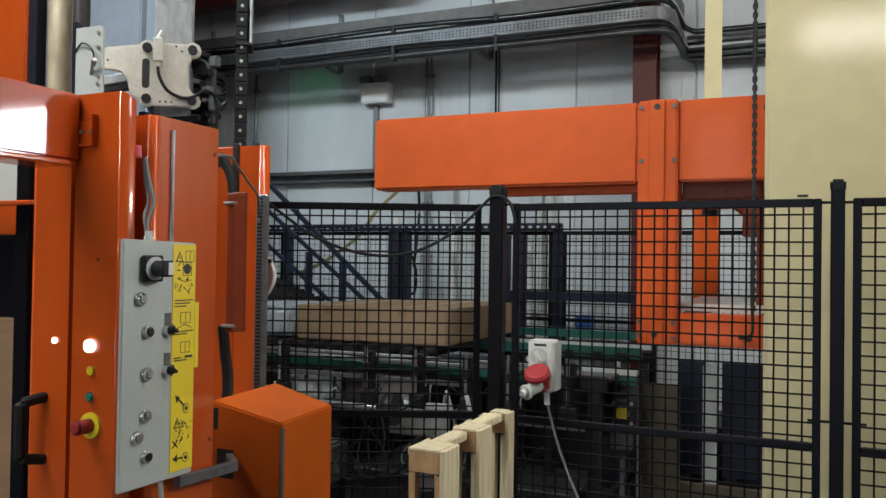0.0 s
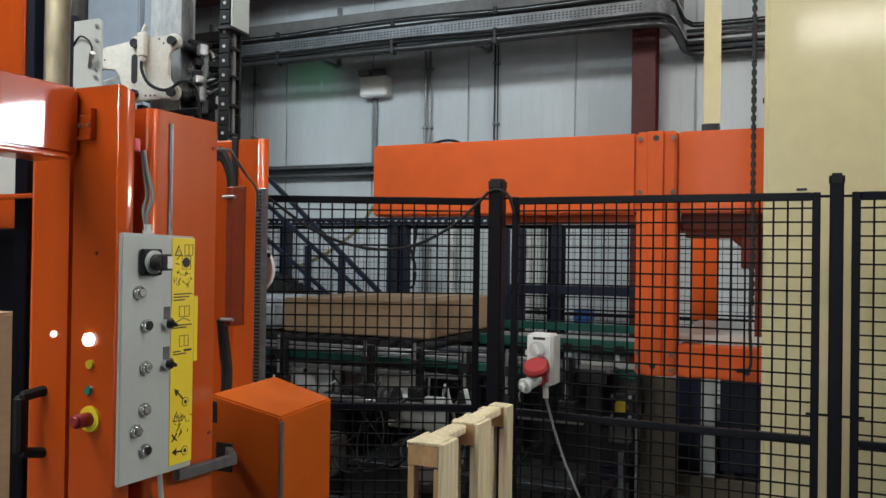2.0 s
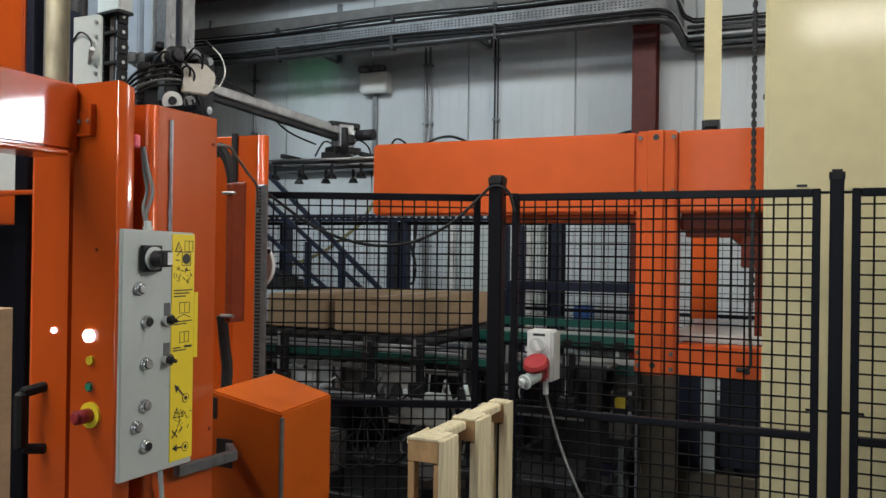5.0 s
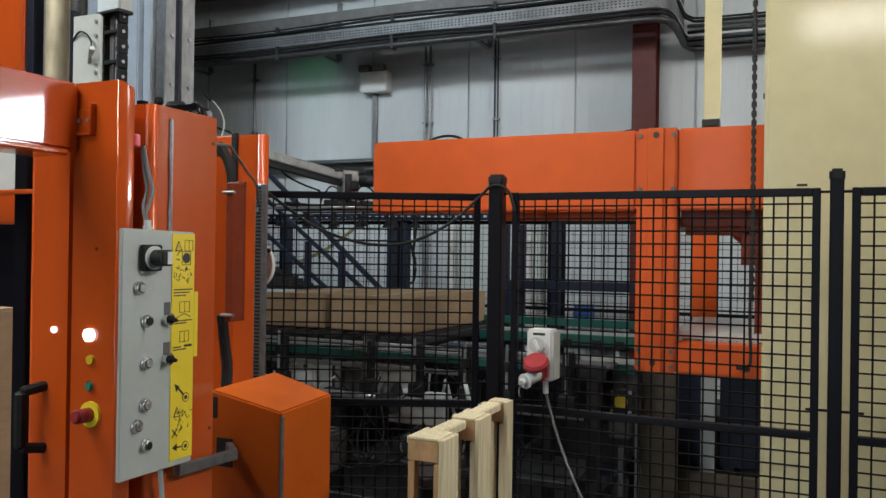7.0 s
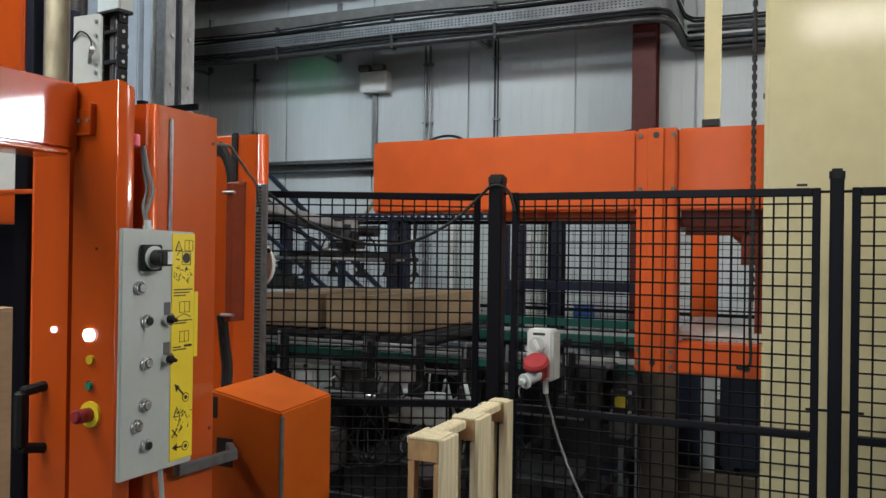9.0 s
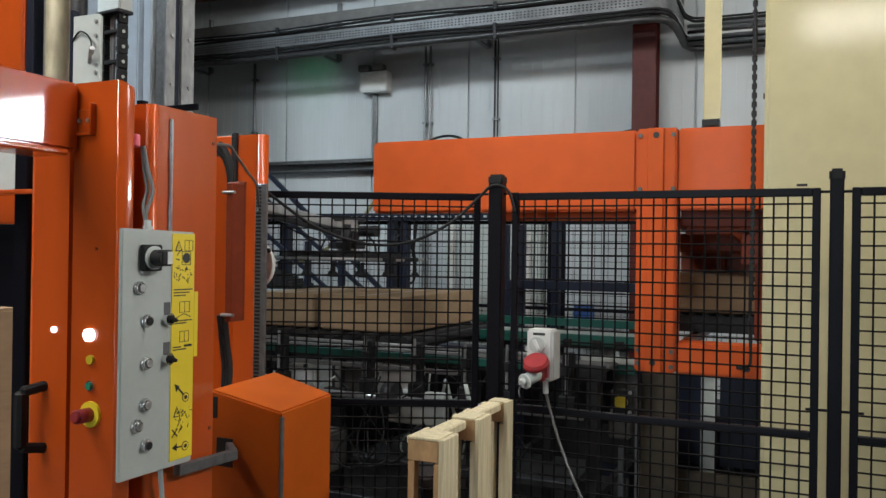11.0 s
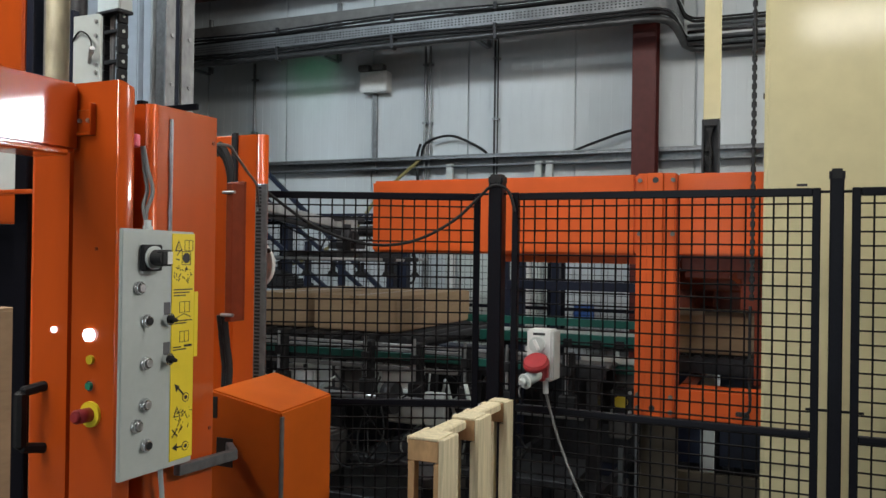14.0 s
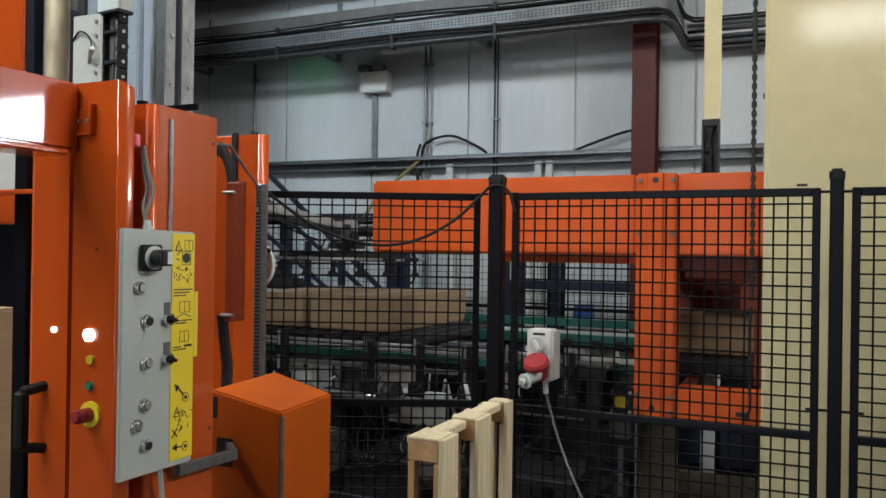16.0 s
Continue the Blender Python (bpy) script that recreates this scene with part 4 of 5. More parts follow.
def build_carriage():
    """Lift carriage with arm and suction gripper, in its own space; its axis is the mast's, its height the plate's middle."""
    x, y = MAST
    c = thing("manipulator_carriage", (x, y, 1.89), "cast aluminium lift carriage with motors and hoses", "machine")

    def add(name, bm, mat, label="", parent=None):
        return part(name, bm, mat, parent or c, label, local=True)
    zc, zd = -0.03, 0.138
    body = prism([(-0.11, -0.205), (0.11, -0.205), (0.12, -0.13), (0.095, -0.09), (0.095, 0.03), (0.12, 0.07), (0.11, 0.142), (-0.11, 0.142), (-0.165, 0.125), (-0.33, 0.10), (-0.365, 0.075), (-0.37, 0.01), (-0.345, -0.015), (-0.255, -0.03), (-0.225, -0.06), (-0.205, -0.14), (-0.15, -0.18)], 1, -0.165, -0.14, 0.006)
    for dx in (-0.118, 0.118):
        for dz in (zc - zd, zc + zd):
            rod((dx, -0.1652, dz), (dx, -0.1398, dz), 0.043, seg=20, bm=body)
            solid((min(dx, dx * 0.6), -0.1648, dz - 0.03), (max(dx, dx * 0.6), -0.1402, dz + 0.03), 0, bm=body)
    plate = add("plate", body, ALU, "cast aluminium roller plate")
    part("relief_slot", prism(rounded(-0.145, -0.105, -0.11, 0.05, 0.018), 1, -0.1662, -0.1654), INK, plate, local=True)
    for px, pz in ((-0.05, -0.18), (-0.02, -0.18), (0.01, -0.18), (0.03, 0.125), (0.06, 0.10), (-0.32, 0.03)):
        part("drill_hole", rod((px, -0.1655, pz), (px, -0.1668, pz), 0.006, seg=8), INK, plate, local=True)
    add("plate", prism(rounded(-0.165, 0.165, -0.205, 0.145, 0.045), 1, 0.14, 0.158, 0.004), DARK_STEEL)
    for dx in (-0.118, 0.118):
        for dz in (zc - zd, zc + zd):
            r = add("roller", smooth(rod((dx, -0.10, dz), (dx, 0.10, dz), 0.026, seg=16)), DARK_STEEL)
            add("axle_nut", rod((dx, -0.166, dz), (dx, -0.188, dz), 0.026, seg=8), DARK_STEEL, "", r)
            add("axle_nut", rod((dx, 0.158, dz), (dx, 0.176, dz), 0.022, seg=8), STEEL, "", r)
    add("sensor_block", joined(solid((-0.085, -0.205, 0.03), (-0.035, -0.166, 0.16), 0.006), solid((-0.075, -0.20, -0.0), (-0.045, -0.17, 0.03), 0.004), rod((-0.06, -0.185, 0.16), (-0.04, -0.185, 0.20), 0.012, seg=10)), ALU)
    add("lead", hose([(-0.06, -0.19, 0.01), (-0.05, -0.2, -0.05), (-0.01, -0.195, -0.12), (0.06, -0.185, -0.155), (0.12, -0.18, -0.15), (0.19, -0.17, -0.11), (0.24, -0.12, -0.15), (0.25, -0.1, -0.34)], 0.009), RUBBER)

    # motor, pulley, valves and hoses on the far side, towards the arm
    def far(r, c, z):
        r -= 0.04
        return -0.83 * r + 0.56 * c, 0.56 * r + 0.83 * c, z

    def far_box(r0, r1, c0, c1, z0, z1, bevel=0.006):
        bm = solid((r0, c0, z0), (r1, c1, z1), bevel, 2)
        for v in bm.verts:
            v.co = far(*v.co)
        bmesh.ops.recalc_face_normals(bm, faces=bm.faces)
        return bm
    root = prism([(0.07, -0.10), (0.07, 0.055), (0.19, 0.065), (0.25, 0.01), (0.24, -0.06), (0.20, -0.11)], 1, 0.06, 0.21, 0.008)
    for v in root.verts:
        v.co = far(*v.co)
    bmesh.ops.recalc_face_normals(root, faces=root.faces)
    add("arm_root", root, ALU, "pale cast housing at the arm's root")
    mot = add("motor", smooth(joined(rod(far(-0.03, 0.10, 0.07), far(0.04, 0.24, 0.085), 0.046, seg=20), rod(far(0.04, 0.24, 0.085), far(0.05, 0.26, 0.087), 0.04, 0.028, 20))), DARK_STEEL, "dark gear motor")
    add("motor_ring", smooth(joined(rod(far(0.01, 0.18, 0.08), far(0.017, 0.195, 0.081), 0.055, seg=24))), ALU, "", mot)
    add("motor", smooth(rod(far(0.07, 0.12, 0.11), far(0.15, 0.20, 0.12), 0.030, seg=18)), STEEL)
    add("motor", smooth(rod(far(0.11, 0.10, 0.07), far(0.20, 0.17, 0.08), 0.032, seg=18)), DARK_STEEL)
    add("valve", far_box(0.03, 0.09, 0.16, 0.22, 0.11, 0.145), DARK_STEEL)
    pul = add("pulley", smooth(joined(rod(far(0.02, 0.20, -0.16), far(0.02, 0.245, -0.16), 0.052, seg=28))), WHITE, "white plastic pulley")
    add("pulley_hub", rod(far(0.02, 0.245, -0.16), far(0.02, 0.26, -0.16), 0.022, seg=16), DARK_STEEL, "", pul)
    add("gearbox", joined(far_box(0.05, 0.19, 0.05, 0.20, -0.19, -0.115), far_box(0.02, 0.15, 0.04, 0.17, -0.34, -0.19), far_box(-0.12, -0.05, 0.10, 0.19, -0.30, -0.05)), DARK_STEEL, "oily dark gearbox")
    add("gear_lug", smooth(joined(rod(far(0.11, 0.20, -0.15), far(0.11, 0.225, -0.15), 0.03, seg=16))), STEEL)
    add("edge_plate", joined(far_box(-0.15, -0.115, 0.10, 0.135, -0.26, 0.11), far_box(-0.20, -0.15, 0.06, 0.11, 0.05, 0.11), far_box(-0.19, -0.15, 0.06, 0.11, -0.2, -0.12)), ZINC)
    random.seed(14)
    for k in range(16):
        r0, z0, w = random.uniform(-0.15, 0.12), random.uniform(-0.28, 0.15), random.uniform(0.012, 0.03)
        add("valve", far_box(r0 - w, r0 + w, 0.06, random.uniform(0.15, 0.22), z0 - w * 0.8, z0 + w * 0.8, 0.004), random.choice((DARK_STEEL, ALU, DARK_STEEL, STEEL, RUBBER)))
    random.seed(9)
    for k in range(5):
        z0 = -0.09 + 0.028 * k
        add("hose", hose([far(-0.21, 0.10, z0 - 0.10), far(-0.17, 0.19, z0 - 0.05), far(-0.08, 0.23, z0), far(0.01, 0.225, z0 + 0.02), far(0.08, 0.20, z0 * 0.6)], 0.007, 6, 6), random.choice((RUBBER, RUBBER, CORD)))
    for k in range(7):
        r0, z0 = random.uniform(-0.1, 0.1), random.uniform(-0.04, 0.09)
        add("hose", hose([far(r0, 0.16, z0), far(r0 + 0.04, 0.25, z0 + 0.05), far(r0 + 0.09, 0.22, z0 + 0.01), far(r0 + 0.06, 0.17, z0 - 0.09)], 0.006, 6, 6), RUBBER)
    for k in range(4):
        r0 = 0.04 + 0.035 * k
        add("hose", hose([far(r0, 0.18, -0.10), far(r0 + 0.02, 0.23, -0.16), far(r0 + 0.03, 0.22, -0.24), far(r0 + 0.05, 0.17, -0.36)], 0.008, 6, 6), RUBBER)
    add("aerial_hose", hose([far(0.22, 0.17, -0.08), far(0.275, 0.17, -0.04), far(0.305, 0.16, 0.04), far(0.285, 0.14, 0.125), far(0.235, 0.12, 0.185)], 0.0045, 6, 8), SLAB, "whitish air hose with a black end")
    add("hose_end", rod(far(0.24, 0.121, 0.179), far(0.20, 0.11, 0.215), 0.008, seg=10), RUBBER)
    return c


def build_arm():
    """Arm that swings on the carriage, with the suction gripper at its end; it points along its own x axis at 177 degrees."""
    c = thing("gripper_arm", (*MAST, 1.89), "grey steel swing arm with a dark suction gripper", "machine")

    def add(name, bm, mat, label=""):
        return part(name, bm, mat, c, label, local=True)
    ca, sa = math.cos(radians(177)), math.sin(radians(177))

    def out(r, s, z):
        return ca * r - sa * s, sa * r + ca * s, z
    arm = add("arm", bar(out(0.12, 0, 0.0), out(1.10, 0, -0.20), 0.065, 0.055, 0.008), MAST_GREY, "light grey tapering steel arm")
    add("arm_rail", bar(out(0.12, 0.0, -0.05), out(1.10, 0, -0.25), 0.05, 0.03, 0.004), DARK_STEEL)
    add("air_line", hose([out(0.2, 0.05, 0.08), out(0.5, 0.07, -0.02), out(0.7, 0.06, -0.2), out(0.9, 0.04, -0.28)], 0.006), RUBBER)
    add("head", joined(solid((-0.05, -0.05, -0.34), (0.05, 0.05, -0.15), 0.006)), STEEL).location = out(1.07, 0, 0)
    add("wrist", joined(solid((-0.11, -0.03, -0.17), (0.11, 0.03, -0.13), 0.01), solid((-0.03, -0.11, -0.28), (0.03, 0.11, -0.22), 0.01), solid((-0.10, -0.06, -0.33), (0.10, 0.06, -0.29), 0.006)), DARK_STEEL).location = out(1.07, 0, 0)
    for s in (-0.1, 0.1):
        add("cylinder", smooth(rod(out(1.07 + s * 0.4, s, -0.34), out(1.07 + s * 0.4, s, -0.18), 0.022, seg=14)), DARK_STEEL)
    add("vacuum_motor", smooth(rod(out(1.12, -0.10, -0.22), out(1.18, -0.20, -0.22), 0.035, seg=16)), DARK_STEEL)
    # suction frame, square to the hall when the arm is in place
    g = add("suction_frame", joined(solid((-0.42, -0.162, -0.405), (0.42, -0.138, -0.378), 0.004), solid((-0.42, 0.138, -0.405), (0.42, 0.162, -0.378), 0.004),
                                    solid((-0.30, -0.26, -0.378), (-0.272, 0.26, -0.352), 0.004), solid((0.232, -0.26, -0.378), (0.26, 0.26, -0.352), 0.004), solid((-0.05, -0.2, -0.378), (0.05, 0.2, -0.34), 0.004)), DARK_STEEL, "dark steel frame of suction cups")
    for dy, z, x0 in ((-0.24, -0.39, -0.46), (0.24, -0.39, -0.40), (0.0, -0.395, -0.44)):
        part("cross_rod", smooth(rod((x0, dy, z), (x0 + 0.84, dy, z), 0.008, seg=10)), STEEL, g, local=True)
    for dx in (-0.2, 0.03, 0.3):
        part("air_hose", hose([(dx, 0.0, -0.34), (dx + 0.04, 0.05, -0.24), (dx + 0.10, 0.1, -0.28), (dx + 0.1, 0.15, -0.38)], 0.006, 5, 6), RUBBER, g, local=True)
    g.matrix_basis = Matrix.Translation((*out(1.07, 0, 0)[:2], 0)) @ pose(0, 0, 0, 0, 0, 123.75)
    for dx in (-0.40, -0.20, 0.0, 0.20, 0.40):
        for dy in (-0.15, 0.15):
            s = part("suction_cup", joined(rod((dx, dy, -0.41), (dx, dy, -0.47), 0.010, seg=8), rod((dx, dy, -0.47), (dx, dy, -0.50), 0.018, 0.034, 14)), RUBBER, g, local=True)
    return c


# ---- conveyor line and what stands behind it ----
def build_conveyor():
    v = thing("roller_conveyor", (-3, 4.7, 0), "dark steel roller conveyor with green guide rails", "conveyor")
    for y in (4.02, 5.30):
        part("side_frame", joined(solid((-6.0, y - 0.02, 0.93), (-0.92, y + 0.02, 1.00), 0.004)), DARK_STEEL, v)
    part("guide_rail", solid((-6.0, 3.985, 0.955), (-1.25, 3.998, 0.995), 0.003), GREEN, v)
    part("guide_rail", solid((-2.2, 5.23, 1.075), (-0.92, 5.25, 1.125), 0.003), GREEN, v)
    part("guide_rail", solid((-1.83, 4.62, 1.025), (-0.87, 4.66, 1.085), 0.003), GREEN, v)
    part("guide_rail", solid((-1.12, 4.30, 0.922), (-0.83, 4.33, 0.965), 0.003), GREEN, v)
    part("slide_strip", solid((-1.12, 4.30, 0.972), (-0.83, 4.36, 1.004), 0.003), GREY_PAINT, v)
    part("end_plate", solid((-1.83, 4.06, 0.965), (-0.92, 4.29, 0.985), 0.004), DUCT, v)
    part("end_cover", solid((-1.14, 4.335, 0.68), (-0.83, 4.36, 0.92), 0.004), DUCT, v)
    for x in (-1.45, -1.28, -1.11, -0.98):
        part("rail_clip", solid((x - 0.025, 4.60, 1.015), (x + 0.025, 4.619, 1.06), 0.003), RUBBER, v)
    part("wear_strip", solid((-6.0, 4.0, 1.025), (-1.3, 4.03, 1.04), 0.002), STEEL, v)
    part("wear_strip", solid((-2.0, 5.2, 1.02), (-0.92, 5.24, 1.05), 0.002), GREY_PAINT, v)
    roller = None
    x = -5.9
    while x < -1.85:
        if roller is None:
            roller = part("roller", rod((0, 4.05, 1.05), (0, 5.27, 1.05), 0.029, seg=12), DARK_STEEL, v)
            base = roller.location.copy()
            roller.location = base + Vector((x, 0, 0))
        else:
            o = new("roller", roller.data)
            o.parent, o.location = v, base + Vector((x, 0, 0))
        x += 0.12
    for x in (-5.6, -4.4, -3.35, -2.45, -1.62, -0.98):
        for y in (4.02, 5.30):
            part("leg", solid((x - 0.03, y - 0.03, 0), (x + 0.03, y + 0.03, 0.93), 0.004), DARK_STEEL, v)
        part("cross_tie", solid((x - 0.02, 4.05, 0.3), (x + 0.02, 5.27, 0.34), 0.003), DARK_STEEL, v)
    for x in (-3.30, -2.79, -2.22, -1.92, -1.63, -1.40, -1.09):
        k = part("clamp", joined(solid((x - 0.028, 3.93, 0.80), (x + 0.028, 3.983, 1.06), 0.006), solid((x - 0.045, 3.92, 0.77), (x + 0.045, 3.985, 0.85), 0.008), solid((x - 0.02, 3.90, 0.95), (x + 0.02, 3.93, 1.0), 0.004)), RUBBER, v, "black plastic rail clamp")
        part("clamp_stem", rod((x, 3.915, 0.86), (x, 3.915, 1.085), 0.008, seg=8), STEEL, k)
    for x0, x1 in ((-3.27, -2.83), (-2.75, -2.27), (-2.17, -1.97), (-1.88, -1.68)):
        part("rail_spacer", solid((x0, 3.955, 1.008), (x1, 3.975, 1.022), 0.002), STEEL, v)
        part("lower_rail", solid((x0, 3.96, 0.90), (x1, 3.98, 0.925), 0.002), DUCT, v)
    part("drive_guard", solid((-2.1, 3.95, 0.62), (-1.75, 4.0, 0.80), 0.01), GREY_PAINT, v)
    part("drive_shaft", smooth(rod((-3.5, 3.9, 0.76), (-1.0, 3.9, 0.76), 0.018)), STEEL, v)
    part("drive_pulley", smooth(rod((-2.06, 3.86, 0.77), (-2.0, 3.86, 0.77), 0.085, seg=22)), DARK_STEEL, v)

    def bin_at(name, lo, hi, mat, label, cat):
        b = thing(name, ((lo[0] + hi[0]) / 2, (lo[1] + hi[1]) / 2, lo[2]), label, cat)
        part("body", solid(lo, hi, 0.015, 2), mat, b)
        return b
    b = bin_at("drive_motor", (-2.90, 4.03, 0.745), (-2.62, 4.3, 0.86), WHITE, "off-white drive motor slung below the conveyor", "motor")
    part("mount", solid((-2.82, 4.06, 0.0), (-2.68, 4.26, 0.743), 0.01), DARK_STEEL, b)
    b = bin_at("control_box", (-2.60, 4.04, 0.72), (-2.285, 4.25, 0.928), GREY_PAINT, "grey control box hanging under the conveyor", "electric box")
    part("cover_plate", solid((-2.46, 4.034, 0.74), (-2.31, 4.04, 0.91), 0.002), DUCT, b)
    b = bin_at("control_box", (-2.19, 4.04, 0.74), (-1.985, 4.2, 0.928), WHITE, "pale control box hanging under the conveyor", "electric box")
    part("flap", bar((-2.03, 4.03, 0.80), (-1.99, 4.03, 0.70), 0.05, 0.01), WHITE, b)
    b = bin_at("valve_unit", (-2.50, 3.90, 0.68), (-2.34, 4.0, 0.78), RUBBER, "black pneumatic valve unit under the conveyor", "machine part")
    part("bracket", solid((-2.44, 3.96, 0.78), (-2.41, 3.99, 0.90), 0.003), STEEL, b)
    for x0 in (-2.52, -1.86):
        b = bin_at("motor_gearbox", (x0, 3.80, 0.34), (x0 + 0.16, 3.98, 0.56), DUCT, "grey gearbox below the conveyor line", "gearbox")
        part("flange", smooth(rod((x0 + 0.08, 3.80, 0.46), (x0 + 0.08, 3.76, 0.46), 0.07, seg=20)), STEEL, b)
        part("foot", solid((x0 + 0.03, 3.84, 0.0), (x0 + 0.13, 3.94, 0.338), 0.004), DARK_STEEL, b)
    for x0 in (-2.66, -2.60):
        s = thing("conduit", (x0, 3.7, 0), "shiny steel conduit standing by the conveyor", "conduit", group="floor conduits")
        part("tube", rod((x0, 3.72, 0), (x0, 3.72, 0.66), 0.010), STEEL, s)
    random.seed(21)
    for k in range(14):
        x0 = random.uniform(-3.0, -1.2)
        y0 = random.uniform(3.75, 4.2)
        c = thing("cable", (x0, y0, 0.3), "black hose drooping below the conveyor", "cable", group="hoses below the conveyor")
        part("sheath", hose([(x0, y0, 0.88), (x0 + random.uniform(-0.1, 0.1), y0 - 0.05, 0.6), (x0 + random.uniform(-0.2, 0.2), y0 - 0.1, 0.42), (x0 + random.uniform(-0.3, 0.3), y0, 0.5), (x0 + random.uniform(-0.4, 0.4), y0 + 0.1, 0.86)], random.choice((0.006, 0.009, 0.012)), 6, 6), random.choice((RUBBER, RUBBER, PANEL_GREY)), c)
    t = thing("support_trestle", (-1.2, 4.2, 0), "grey steel trestle with a yellow-capped valve", "machine frame")
    part("post", solid((-0.825, 4.28, 0), (-0.805, 4.30, 0.70), 0.002), ZINC, t)
    part("post", solid((-1.32, 4.27, 0), (-1.27, 4.32, 0.88), 0.004), DARK_STEEL, t)
    part("cheek", solid((-1.28, 4.28, 0.66), (-0.93, 4.30, 0.95), 0.004), DARK_STEEL, t)
    part("post", solid((-0.91, 4.28, 0), (-0.885, 4.305, 0.55), 0.002), ZINC, t)
    part("pump", solid((-0.95, 4.22, 0.60), (-0.84, 4.30, 0.70), 0.008), DUCT, t)
    part("valve_body", solid((-0.94, 4.20, 0.732), (-0.82, 4.27, 0.862), 0.008), DARK_STEEL, t)
    part("valve_cap", smooth(rod((-0.88, 4.20, 0.797), (-0.88, 4.175, 0.797), 0.034, seg=22)), YELLOW_CAP, t, "yellow round cap")
    for dx in (-0.045, 0.045):
        for dz in (-0.05, 0.05):
            part("bolt", rod((-0.88 + dx, 4.2, 0.797 + dz), (-0.88 + dx, 4.19, 0.797 + dz), 0.010, seg=6), STEEL, t)
    part("floor_frame", joined(solid((-2.6, 3.7, 0.22), (-1.0, 3.74, 0.28), 0.004), solid((-2.6, 4.5, 0.22), (-1.0, 4.54, 0.28), 0.004)), DARK_STEEL, t)
    part("floor_plate", solid((-2.3, 3.9, 0.40), (-1.05, 4.4, 0.43), 0.004), DARK_STEEL, t)


def build_cartons():
    def carton(at, size, label):
        c = thing("carton", at, label, "box", group="cartons on the conveyor")
        x, y, z = at
        w, d, h = size
        part("box", smooth_box((x - w, y, z), (x, y + d, z + h)), CARD, c)
        part("tape", solid((x - w * 0.5 - 0.03, y - 0.0015, z + h - 0.05), (x - w * 0.5 + 0.03, y + d, z + h + 0.0015), 0), TAPE, c, "brown parcel tape")
        part("flap_gap", solid((x, y + 0.01, z + h * 0.62), (x + 0.0012, y + d * 0.92, z + h * 0.63), 0), TAPE, c)
        part("thumb_hole", rod((x, y + 0.05, z + h * 0.42), (x + 0.0015, y + 0.05, z + h * 0.42), 0.014, seg=14), TAPE, c)
        return c

    def smooth_box(lo, hi):
        bm = solid(lo, hi, 0.008, 2)
        return bm
    a = carton((-2.186, 4.157, 1.082), (0.555, 1.10, 0.205), "flat brown cardboard carton leading on the conveyor")
    b = carton((-2.186 - 0.555 - 0.004, 4.157, 1.082), (0.986 - 0.555, 1.08, 0.203), "flat brown cardboard carton close behind another carton")
    w = thing("wrapped_goods", (-3.5, 4.6, 1.082), "goods in crumpled clear plastic wrap on the conveyor", "package")
    bm = solid((-3.95, 4.17, 1.082), (-3.20, 5.1, 1.26), 0.03, 3)
    bmesh.ops.subdivide_edges(bm, edges=list(bm.edges), cuts=3, use_grid_fill=True)
    for v in bm.verts:
        v.co += 0.018 * Vector(noise.noise_vector(v.co * 9))
        v.co.z = max(v.co.z, 1.083)
    part("wrap", bm, FILM, w)
    return a, b, w


